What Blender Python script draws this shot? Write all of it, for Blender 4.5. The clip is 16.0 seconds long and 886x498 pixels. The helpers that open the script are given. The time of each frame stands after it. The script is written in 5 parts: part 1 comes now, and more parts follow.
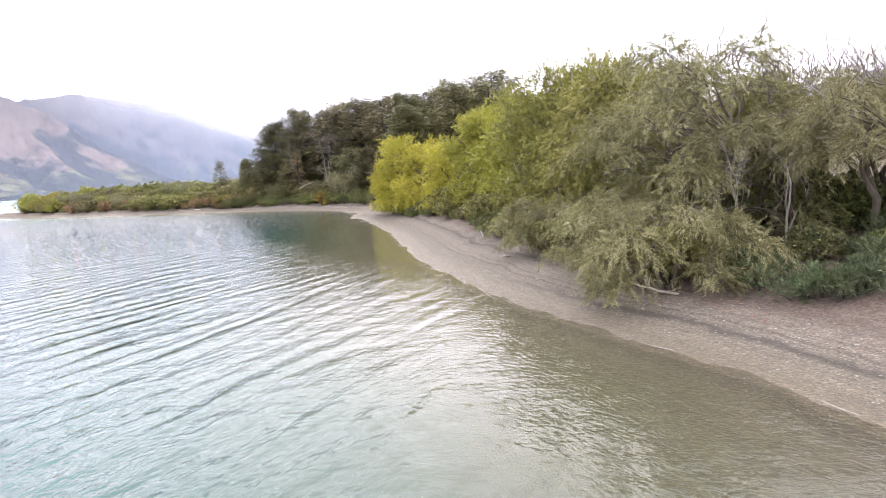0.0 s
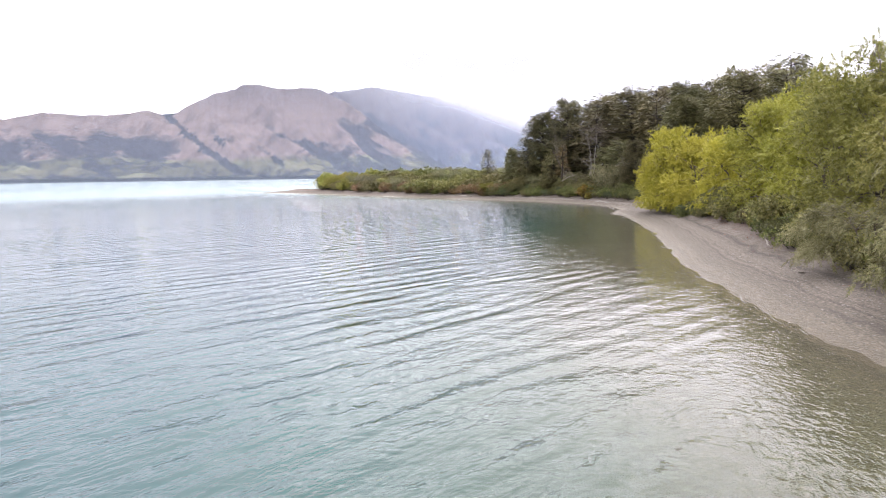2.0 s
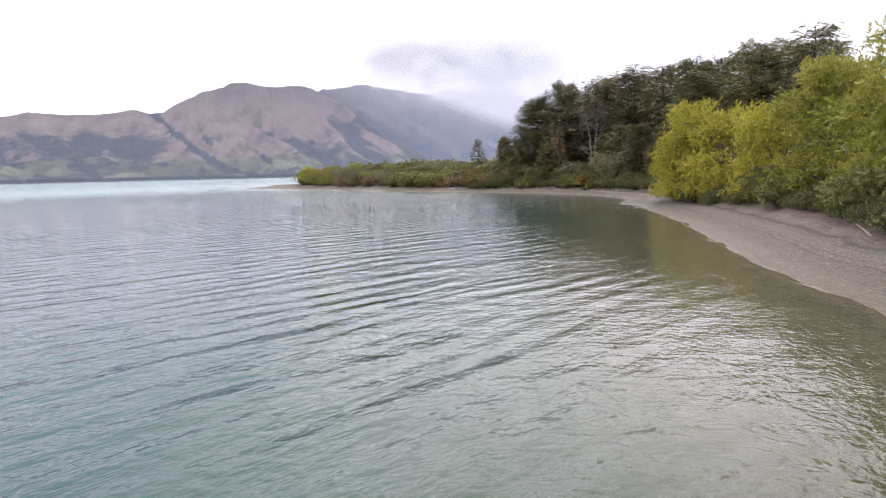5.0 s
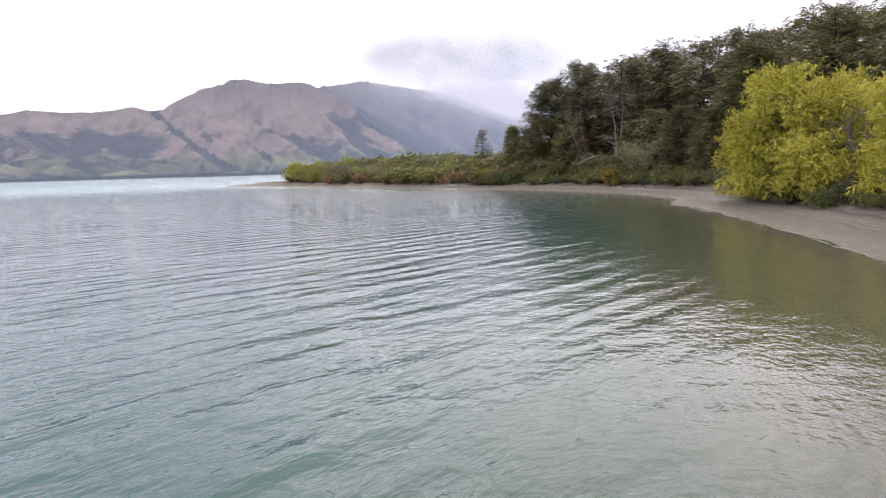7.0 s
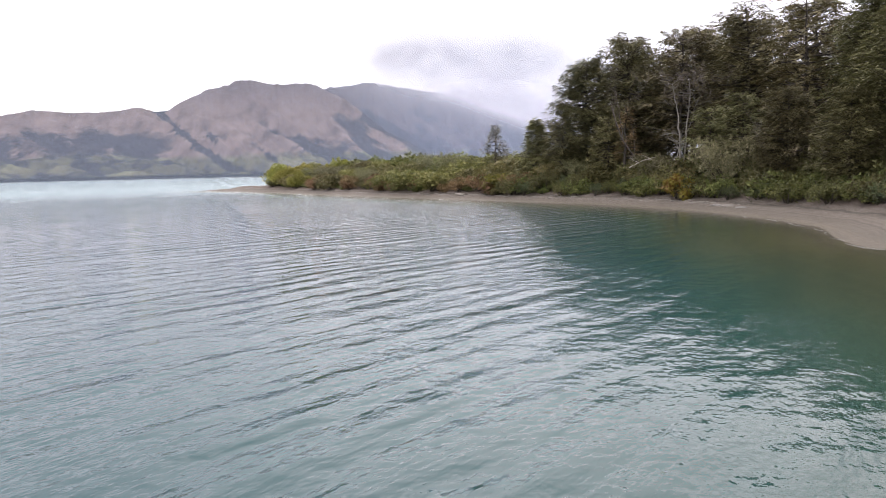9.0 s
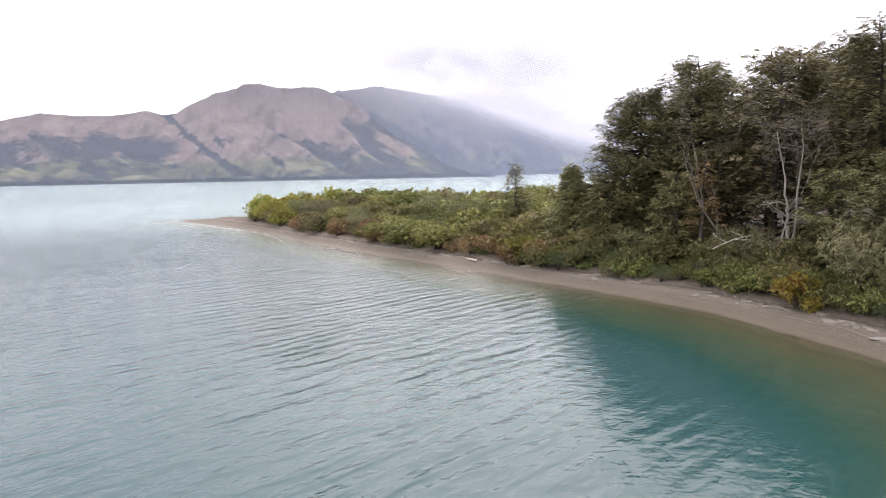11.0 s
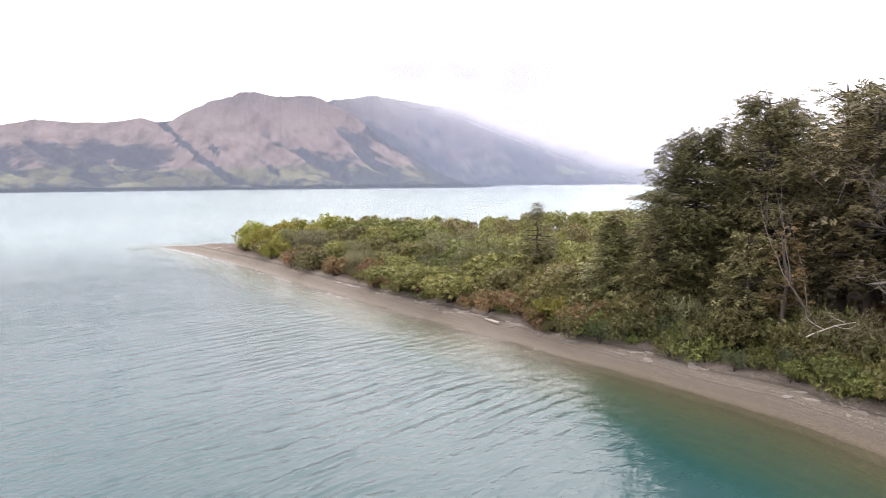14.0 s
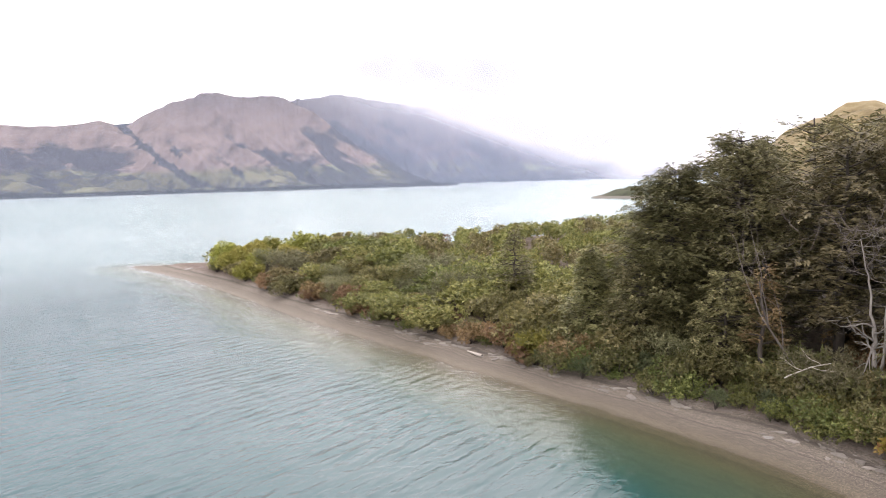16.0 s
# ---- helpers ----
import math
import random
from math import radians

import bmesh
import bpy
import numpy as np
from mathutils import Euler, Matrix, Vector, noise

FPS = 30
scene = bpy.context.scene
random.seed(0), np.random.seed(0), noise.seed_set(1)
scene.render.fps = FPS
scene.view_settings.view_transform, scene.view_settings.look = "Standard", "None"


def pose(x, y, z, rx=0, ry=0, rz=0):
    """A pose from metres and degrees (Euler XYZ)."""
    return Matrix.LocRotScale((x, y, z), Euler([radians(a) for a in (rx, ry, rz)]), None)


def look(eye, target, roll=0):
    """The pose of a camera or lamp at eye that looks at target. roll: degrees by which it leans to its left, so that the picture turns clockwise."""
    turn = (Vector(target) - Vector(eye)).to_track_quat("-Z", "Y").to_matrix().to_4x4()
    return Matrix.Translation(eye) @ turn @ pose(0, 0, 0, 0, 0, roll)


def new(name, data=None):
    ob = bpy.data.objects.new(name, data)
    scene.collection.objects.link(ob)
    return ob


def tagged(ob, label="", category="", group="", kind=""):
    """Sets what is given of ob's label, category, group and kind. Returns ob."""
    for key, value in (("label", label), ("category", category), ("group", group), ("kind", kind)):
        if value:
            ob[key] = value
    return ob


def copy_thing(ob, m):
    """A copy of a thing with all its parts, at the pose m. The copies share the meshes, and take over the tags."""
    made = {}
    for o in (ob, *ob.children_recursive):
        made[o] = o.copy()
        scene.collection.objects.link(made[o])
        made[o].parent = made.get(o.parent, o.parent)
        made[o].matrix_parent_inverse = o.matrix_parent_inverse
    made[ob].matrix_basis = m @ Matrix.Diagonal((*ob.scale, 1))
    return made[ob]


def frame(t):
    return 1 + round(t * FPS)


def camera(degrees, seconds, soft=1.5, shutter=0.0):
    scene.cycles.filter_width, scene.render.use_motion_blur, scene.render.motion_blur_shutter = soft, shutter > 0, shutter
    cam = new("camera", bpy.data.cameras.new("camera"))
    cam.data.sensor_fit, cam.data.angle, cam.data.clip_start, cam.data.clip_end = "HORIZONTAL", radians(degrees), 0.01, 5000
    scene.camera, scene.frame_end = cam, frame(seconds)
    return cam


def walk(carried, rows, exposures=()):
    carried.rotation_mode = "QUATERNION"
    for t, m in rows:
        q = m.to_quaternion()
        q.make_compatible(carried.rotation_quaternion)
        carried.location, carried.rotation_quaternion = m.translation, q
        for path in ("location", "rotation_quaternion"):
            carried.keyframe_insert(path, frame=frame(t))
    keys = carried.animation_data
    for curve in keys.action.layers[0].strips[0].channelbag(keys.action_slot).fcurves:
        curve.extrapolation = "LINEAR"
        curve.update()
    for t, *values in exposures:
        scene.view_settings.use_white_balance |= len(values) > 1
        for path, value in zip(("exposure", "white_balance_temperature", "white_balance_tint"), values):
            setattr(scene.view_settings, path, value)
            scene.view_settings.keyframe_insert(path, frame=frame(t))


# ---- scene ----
cam = camera(66.0, 16.0, soft=0.8)
PATH = [
    (0, (3.483, -2.284, 3.158), (1.269, 17.463, 0.889), -3.69),
    (0.5, (3.361, -1.484, 3.113), (0.907, 18.227, 0.771), -3.86),
    (1, (3.295, -0.653, 3.011), (0.389, 18.994, 0.661), -3.97),
    (1.5, (3.374, -0.309, 2.983), (-2.683, 18.621, 0.754), -2.88),
    (2, (3.150, -0.420, 2.963), (-6.195, 17.132, 0.817), -0.88),
    (2.5, (2.794, -0.014, 2.956), (-6.335, 17.647, 0.774), -1.25),
    (3, (2.368, 0.977, 2.729), (-6.663, 18.691, 0.564), -1.16),
    (3.5, (1.955, 1.945, 2.585), (-7.087, 19.653, 0.431), -1.27),
    (4, (1.597, 2.984, 2.436), (-7.495, 20.664, 0.253), -1.31),
    (6.5, (-2.634, 11.746, 2.066), (-11.753, 29.399, -0.213), -1.41),
    (7, (-3.997, 14.570, 2.022), (-13.142, 32.205, -0.298), -1.59),
    (7.5, (-5.550, 17.675, 1.900), (-14.697, 35.306, -0.444), -1.46),
    (8, (-7.186, 21.042, 1.749), (-16.468, 38.606, -0.564), -1.33),
    (10.5, (-15.259, 36.700, 4.674), (-24.571, 54.262, 2.471), -1.31),
    (11, (-16.518, 39.143, 5.756), (-26.004, 56.617, 3.593), -1.11),
    (11.5, (-17.571, 41.046, 6.549), (-27.026, 58.545, 4.455), -0.93),
    (12, (-18.438, 42.531, 7.086), (-27.870, 60.048, 5.040), -0.96),
    (12.5, (-19.149, 43.519, 7.334), (-28.553, 61.060, 5.369), -0.62),
    (13, (-19.686, 44.015, 7.714), (-29.144, 61.530, 5.776), -0.43),
    (13.5, (-20.164, 44.251, 7.890), (-29.569, 61.799, 5.986), -0.58),
    (14, (-20.572, 44.226, 7.828), (-29.926, 61.802, 5.933), -0.57),
    (14.5, (-20.854, 44.122, 7.852), (-30.127, 61.740, 5.952), -0.67),
    (15, (-21.072, 44.058, 8.221), (-30.022, 61.841, 6.308), -0.98),
    (15.5, (-21.184, 43.938, 8.851), (-29.922, 61.825, 6.922), -1.25),
    (16, (-21.155, 43.940, 9.870), (-29.674, 61.926, 7.887), -1.65),
]

EXPOSURES = [(0.0, 1.16, 6480, 15.5), (1.2, 1.1, 6480, 15.5), (2.5, 0.74, 6500, 15.5), (4.0, 0.44, 6500, 15.5), (8.0, 0.40, 6550, 15.5), (10.5, 0.52, 6700, 14.5), (12.5, 0.80, 6800, 15.5), (16.0, 0.80, 6850, 16.0)]
walk(cam, [(t, look(eye, target, roll)) for t, eye, target, roll in PATH], EXPOSURES)

# ---------------------------------------------------------------- sky and sun
SUN_AZIMUTH, SUN_ELEVATION = 20.0, 33.0   # degrees left of +y, above the horizon


def node(tree, kind, x=0, y=0, **inputs):
    n = tree.nodes.new(kind)
    n.location = (x, y)
    for key, value in inputs.items():
        n.inputs[key.replace("_", " ")].default_value = value
    return n


def link(tree, a, out, b, into):
    tree.links.new(a.outputs[out], b.inputs[into])


def ramp(tree, stops, mode="LINEAR"):
    n = tree.nodes.new("ShaderNodeValToRGB")
    n.color_ramp.interpolation = mode
    el = n.color_ramp.elements
    while len(el) < len(stops):
        el.new(0.5)
    for e, (p, c) in zip(el, stops):
        e.position = p
        e.color = (*c, 1) if len(c) == 3 else c
    return n


def math_node(tree, op, a=None, b=None, clamp=False):
    n = tree.nodes.new("ShaderNodeMath")
    n.operation, n.use_clamp = op, clamp
    for i, v in enumerate((a, b)):
        if v is None:
            continue
        if isinstance(v, (int, float)):
            n.inputs[i].default_value = v
        else:
            tree.links.new(v, n.inputs[i])
    return n


def mix_color(tree, fac, a, b, blend="MIX"):
    n = tree.nodes.new("ShaderNodeMix")
    n.data_type, n.blend_type = "RGBA", blend
    for sock, v in ((n.inputs[0], fac), (n.inputs[6], a), (n.inputs[7], b)):
        if isinstance(v, (int, float)):
            sock.default_value = v
        elif isinstance(v, tuple):
            sock.default_value = (*v, 1)
        else:
            tree.links.new(v, sock)
    return n.outputs[2]


def build_world():
    world = bpy.data.worlds.new("overcast_sky")
    scene.world = world
    world.use_nodes = True
    t = world.node_tree
    t.nodes.clear()
    out = t.nodes.new("ShaderNodeOutputWorld")
    bg = t.nodes.new("ShaderNodeBackground")
    sky = t.nodes.new("ShaderNodeTexSky")
    sky.sky_type, sky.sun_disc = "NISHITA", False
    sky.sun_elevation, sky.sun_rotation = radians(SUN_ELEVATION), radians(-SUN_AZIMUTH)
    coord = t.nodes.new("ShaderNodeTexCoord")
    sep = t.nodes.new("ShaderNodeSeparateXYZ")
    link(t, coord, "Generated", sep, 0)
    # overcast dome: somewhat brighter overhead than at the horizon
    up = math_node(t, "MAXIMUM", sep.outputs[2], 0.0)
    level = math_node(t, "MULTIPLY_ADD", up.outputs[0], 0.62)
    level.inputs[2].default_value = 1.62
    # cloud structure, stretched along the horizon
    mp = t.nodes.new("ShaderNodeMapping")
    mp.inputs["Scale"].default_value = (1.0, 1.0, 2.6)
    mp.inputs["Location"].default_value = (0.37, 0.21, 0.0)
    link(t, coord, "Generated", mp, 0)
    n1 = node(t, "ShaderNodeTexNoise", Scale=3.2, Detail=6.0, Roughness=0.55)
    link(t, mp, 0, n1, "Vector")
    cloud = ramp(t, [(0.28, (0.80, 0.80, 0.83)), (0.44, (0.97, 0.98, 1.0)), (0.6, (1.04, 1.04, 1.04))])
    link(t, n1, 0, cloud, 0)
    dome = mix_color(t, 1.0, cloud.outputs[0], (0.995, 0.975, 1.0), "MULTIPLY")
    vm = t.nodes.new("ShaderNodeVectorMath")
    vm.operation = "SCALE"
    t.links.new(dome, vm.inputs[0])
    link(t, level, 0, vm, "Scale")
    sk = t.nodes.new("ShaderNodeVectorMath")
    sk.operation = "SCALE"
    link(t, sky, 0, sk, 0)
    sk.inputs["Scale"].default_value = 0.05
    both = t.nodes.new("ShaderNodeMix")
    both.data_type = "RGBA"
    both.inputs[0].default_value = 0.12
    t.links.new(vm.outputs[0], both.inputs[6])
    t.links.new(sk.outputs[0], both.inputs[7])
    t.links.new(both.outputs[2], bg.inputs[0])
    bg.inputs[1].default_value = 1.0
    link(t, bg, 0, out, 0)


build_world()
sun = new("sun", bpy.data.lights.new("sun", "SUN"))
sun.data.energy, sun.data.angle, sun.data.color = 0.50, radians(52), (1.0, 0.95, 0.88)
sun_from = Vector((-math.sin(radians(SUN_AZIMUTH)) * math.cos(radians(SUN_ELEVATION)),
                   math.cos(radians(SUN_AZIMUTH)) * math.cos(radians(SUN_ELEVATION)), math.sin(radians(SUN_ELEVATION))))
sun.matrix_world = look(sun_from * 300, (0, 0, 0))


# ---------------------------------------------------------------- materials
def material(name):
    m = bpy.data.materials.new(name)
    m.use_nodes = True
    t = m.node_tree
    t.nodes.clear()
    out = t.nodes.new("ShaderNodeOutputMaterial")
    return m, t, out


def leaf_material(name, dark, light, tip, translucent=0.28, rough=0.55, vary=1.0):
    """Foliage: every leaf its own tone, clumps drift between two colours, light passes through."""
    m, t, out = material(name)
    geo = t.nodes.new("ShaderNodeNewGeometry")
    info = t.nodes.new("ShaderNodeObjectInfo")
    coord = t.nodes.new("ShaderNodeTexCoord")
    noise_n = node(t, "ShaderNodeTexNoise", Scale=0.9, Detail=3.0)
    link(t, coord, "Object", noise_n, "Vector")
    mixv = math_node(t, "MULTIPLY_ADD", geo.outputs["Random Per Island"], 0.64)
    link(t, noise_n, 0, mixv, 2)
    shifted = math_node(t, "SUBTRACT", mixv.outputs[0], 0.32)
    r = ramp(t, [(0.1, dark), (0.55, light), (0.92, tip)])
    link(t, shifted, 0, r, 0)
    hsv = node(t, "ShaderNodeHueSaturation", Saturation=1.0)
    hue = math_node(t, "MULTIPLY_ADD", info.outputs["Random"], 0.04 * vary)
    hue.inputs[2].default_value = 0.498 - 0.02 * vary
    apart = math_node(t, "MULTIPLY", info.outputs["Random"], 7.31)
    apart = math_node(t, "FRACT", apart.outputs[0])
    val = math_node(t, "MULTIPLY_ADD", apart.outputs[0], 0.5 * vary)
    val.inputs[2].default_value = 1.0 - 0.25 * vary
    link(t, hue, 0, hsv, "Hue")
    link(t, val, 0, hsv, "Value")
    link(t, r, 0, hsv, "Color")
    p = node(t, "ShaderNodeBsdfPrincipled", Roughness=rough)
    p.inputs["Specular IOR Level"].default_value = 0.3
    link(t, hsv, 0, p, "Base Color")
    tr = t.nodes.new("ShaderNodeBsdfTranslucent")
    link(t, hsv, 0, tr, 0)
    ms = t.nodes.new("ShaderNodeMixShader")
    ms.inputs[0].default_value = translucent
    link(t, p, 0, ms, 1)
    link(t, tr, 0, ms, 2)
    link(t, ms, 0, out, 0)
    return m


def bark_material(name, a, b, scale=6.0, rough=0.9):
    m, t, out = material(name)
    coord = t.nodes.new("ShaderNodeTexCoord")
    mp = t.nodes.new("ShaderNodeMapping")
    mp.inputs["Scale"].default_value = (1, 1, 0.18)
    link(t, coord, "Object", mp, 0)
    n1 = node(t, "ShaderNodeTexNoise", Scale=scale, Detail=6.0, Roughness=0.7)
    link(t, mp, 0, n1, "Vector")
    r = ramp(t, [(0.3, a), (0.7, b)])
    link(t, n1, 0, r, 0)
    n2 = node(t, "ShaderNodeTexNoise", Scale=0.8, Detail=2.0)
    link(t, coord, "Object", n2, "Vector")
    col = mix_color(t, n2.outputs[0], r.outputs[0], tuple(v * 0.6 for v in a))
    p = node(t, "ShaderNodeBsdfPrincipled", Roughness=rough)
    t.links.new(col, p.inputs["Base Color"])
    bump = node(t, "ShaderNodeBump", Strength=0.6, Distance=0.02)
    link(t, n1, 0, bump, "Height")
    link(t, bump, 0, p, "Normal")
    link(t, p, 0, out, 0)
    return m


M_WILLOW_GREY = leaf_material("willow_leaf_grey_green", (0.080, 0.078, 0.033), (0.172, 0.165, 0.072), (0.290, 0.275, 0.150), vary=0.3)
M_WILLOW_OLIVE = leaf_material("willow_leaf_olive", (0.100, 0.102, 0.024), (0.190, 0.188, 0.044), (0.275, 0.258, 0.080), vary=0.3)
M_WILLOW_LIME = leaf_material("willow_leaf_lime", (0.122, 0.137, 0.020), (0.232, 0.238, 0.033), (0.329, 0.320, 0.066), vary=0.3)
M_WILLOW_YELLOW = leaf_material("willow_leaf_yellow", (0.168, 0.162, 0.020), (0.335, 0.316, 0.034), (0.445, 0.415, 0.070), vary=0.3)
M_CONIFER = leaf_material("conifer_foliage", (0.060, 0.056, 0.024), (0.115, 0.106, 0.046), (0.250, 0.228, 0.112), 0.26, 0.6)
M_CONIFER_LIGHT = leaf_material("conifer_foliage_light", (0.066, 0.065, 0.027), (0.128, 0.124, 0.052), (0.270, 0.250, 0.122), 0.26, 0.6)
M_SHRUB_GREEN = leaf_material("shrub_leaf_green", (0.050, 0.063, 0.018), (0.120, 0.138, 0.036), (0.245, 0.245, 0.082))
M_SHRUB_LIGHT = leaf_material("shrub_leaf_light_olive", (0.070, 0.074, 0.022), (0.160, 0.160, 0.048), (0.300, 0.285, 0.105))
M_SHRUB_OLIVE = leaf_material("shrub_leaf_olive", (0.058, 0.056, 0.022), (0.130, 0.119, 0.046), (0.250, 0.215, 0.100))
M_SHRUB_YELLOW = leaf_material("shrub_leaf_yellow_green", (0.105, 0.110, 0.024), (0.220, 0.215, 0.045), (0.335, 0.320, 0.085))
M_SHRUB_BROWN = leaf_material("shrub_leaf_rusty", (0.085, 0.057, 0.026), (0.180, 0.116, 0.056), (0.260, 0.180, 0.100))
M_SHRUB_GREY = leaf_material("shrub_leaf_grey", (0.071, 0.071, 0.035), (0.145, 0.142, 0.070), (0.260, 0.245, 0.140))
M_UNDER = leaf_material("undergrowth_leaf", (0.044, 0.058, 0.017), (0.104, 0.121, 0.034), (0.190, 0.205, 0.064))
M_BRUSH = leaf_material("brushwood_leaf", (0.050, 0.050, 0.019), (0.106, 0.105, 0.038), (0.185, 0.175, 0.070))
M_HERB = leaf_material("herb_leaf_blue_green", (0.034, 0.050, 0.024), (0.075, 0.096, 0.044), (0.145, 0.165, 0.085))
M_BARK = bark_material("grey_brown_bark", (0.07, 0.055, 0.042), (0.19, 0.16, 0.125))
M_BARK_DARK = bark_material("dark_conifer_bark", (0.03, 0.024, 0.02), (0.09, 0.075, 0.06))
M_DEADWOOD = bark_material("bleached_dead_wood", (0.15, 0.137, 0.12), (0.37, 0.345, 0.31), 9.0)
M_DEADTWIG = bark_material("grey_dead_twigs", (0.12, 0.10, 0.09), (0.22, 0.19, 0.17), 9.0)
M_DRIFT = bark_material("bleached_driftwood", (0.3, 0.27, 0.23), (0.58, 0.54, 0.48), 12.0)


def stone_material(name, a, b):
    m, t, out = material(name)
    geo = t.nodes.new("ShaderNodeNewGeometry")
    coord = t.nodes.new("ShaderNodeTexCoord")
    n1 = node(t, "ShaderNodeTexNoise", Scale=9.0, Detail=5.0)
    link(t, coord, "Object", n1, "Vector")
    v = math_node(t, "MULTIPLY_ADD", geo.outputs["Random Per Island"], 0.6)
    link(t, n1, 0, v, 2)
    s = math_node(t, "SUBTRACT", v.outputs[0], 0.25)
    r = ramp(t, [(0.1, a), (0.9, b)])
    link(t, s, 0, r, 0)
    p = node(t, "ShaderNodeBsdfPrincipled", Roughness=0.8)
    link(t, r, 0, p, "Base Color")
    bump = node(t, "ShaderNodeBump", Strength=0.4, Distance=0.01)
    link(t, n1, 0, bump, "Height")
    link(t, bump, 0, p, "Normal")
    link(t, p, 0, out, 0)
    return m


M_PEBBLE = stone_material("grey_schist_pebbles", (0.06, 0.056, 0.05), (0.30, 0.285, 0.265))
M_ROCK = stone_material("pale_schist_rock", (0.11, 0.104, 0.095), (0.27, 0.255, 0.235))
M_CRUST = stone_material("dried_silt_crust", (0.125, 0.112, 0.097), (0.245, 0.222, 0.195))
M_LITTER = leaf_material("fallen_leaf_litter", (0.09, 0.04, 0.025), (0.19, 0.095, 0.06), (0.30, 0.2, 0.14), 0.05, 0.8)


def ground_material():
    m, t, out = material("shore_ground")
    coord = t.nodes.new("ShaderNodeTexCoord")
    inland = t.nodes.new("ShaderNodeAttribute")
    inland.attribute_name = "inland"
    hill = t.nodes.new("ShaderNodeAttribute")
    hill.attribute_name = "hill"
    sep = t.nodes.new("ShaderNodeSeparateXYZ")
    link(t, coord, "Object", sep, 0)
    big = node(t, "ShaderNodeTexNoise", Scale=0.35, Detail=5.0, Roughness=0.6)
    mid = node(t, "ShaderNodeTexNoise", Scale=2.2, Detail=5.0, Roughness=0.65)
    fine = node(t, "ShaderNodeTexNoise", Scale=14.0, Detail=4.0, Roughness=0.7)
    peb = node(t, "ShaderNodeTexVoronoi", Scale=34.0)
    for n in (big, mid, fine, peb):
        link(t, coord, "Object", n, "Vector")
    # gravel: each pebble its own grey
    sepc = t.nodes.new("ShaderNodeSeparateColor")
    link(t, peb, "Color", sepc, 0)
    pebr = ramp(t, [(0.0, (0.04, 0.037, 0.032)), (0.5, (0.12, 0.111, 0.098)), (0.85, (0.21, 0.195, 0.175)), (1.0, (0.36, 0.34, 0.31))])
    link(t, sepc, 0, pebr, 0)
    sand = ramp(t, [(0.3, (0.085, 0.078, 0.068)), (0.7, (0.155, 0.142, 0.125))])
    link(t, fine, 0, sand, 0)
    gravel = mix_color(t, 0.42, pebr.outputs[0], sand.outputs[0])
    half = math_node(t, "MULTIPLY", mid.outputs[0], 0.4)
    gravel = mix_color(t, half.outputs[0], gravel, (0.125, 0.116, 0.103))
    # bands along the shore left by old water levels
    wob = math_node(t, "MULTIPLY_ADD", big.outputs[0], 0.8)
    link(t, inland, "Fac", wob, 2)
    band = node(t, "ShaderNodeTexNoise", Scale=2.1, Detail=6.0, Roughness=0.75)
    band.noise_dimensions = "1D"
    link(t, wob, 0, band, "W")
    bandr = ramp(t, [(0.36, (0.58, 0.56, 0.53)), (0.5, (0.97, 0.95, 0.92)), (0.62, (1.2, 1.17, 1.13))])
    link(t, band, 0, bandr, 0)
    gravel = mix_color(t, 0.85, gravel, bandr.outputs[0], "MULTIPLY")
    gravel = mix_color(t, 1.0, gravel, (1.10, 1.03, 0.97), "MULTIPLY")
    # a dark line of wrack and wet wood at the top of the wash
    line = t.nodes.new("ShaderNodeMapRange")
    line.inputs["From Min"].default_value, line.inputs["From Max"].default_value = 0.0, 0.16
    line.inputs["To Min"].default_value, line.inputs["To Max"].default_value = 1.0, 0.0
    off = math_node(t, "SUBTRACT", wob.outputs[0], 2.75)
    off = math_node(t, "ABSOLUTE", off.outputs[0])
    link(t, off, 0, line, 0)
    patchy = math_node(t, "MULTIPLY", line.outputs[0], mid.outputs[0])
    # the near cove keeps a lower, darker line of wet wrack and litter closer to the water
    cove = t.nodes.new("ShaderNodeMapRange")
    cove.inputs["From Min"].default_value, cove.inputs["From Max"].default_value = 12.0, 17.0
    cove.inputs["To Min"].default_value, cove.inputs["To Max"].default_value = 1.0, 0.0
    link(t, sep, 1, cove, 0)
    line2 = t.nodes.new("ShaderNodeMapRange")
    line2.inputs["From Min"].default_value, line2.inputs["From Max"].default_value = 0.05, 0.17
    line2.inputs["To Min"].default_value, line2.inputs["To Max"].default_value = 0.85, 0.0
    ragged = math_node(t, "MULTIPLY_ADD", mid.outputs[0], 0.5)
    link(t, wob, 0, ragged, 2)
    off3 = math_node(t, "SUBTRACT", ragged.outputs[0], 1.6)
    off3 = math_node(t, "ABSOLUTE", off3.outputs[0])
    link(t, off3, 0, line2, 0)
    wrack = math_node(t, "MULTIPLY", line2.outputs[0], cove.outputs[0])
    gravel = mix_color(t, wrack.outputs[0], gravel, (0.045, 0.038, 0.03))
    gravel = mix_color(t, patchy.outputs[0], gravel, (0.03, 0.026, 0.02))
    # broken pale crust of dried silt below the wrack
    crust = t.nodes.new("ShaderNodeMapRange")
    crust.inputs["From Min"].default_value, crust.inputs["From Max"].default_value = 0.1, 0.42
    crust.inputs["To Min"].default_value, crust.inputs["To Max"].default_value = 1.0, 0.0
    off2 = math_node(t, "SUBTRACT", wob.outputs[0], 3.2)
    off2 = math_node(t, "ABSOLUTE", off2.outputs[0])
    link(t, off2, 0, crust, 0)
    flake = ramp(t, [(0.50, (0, 0, 0)), (0.54, (1, 1, 1))])
    link(t, mid, 0, flake, 0)
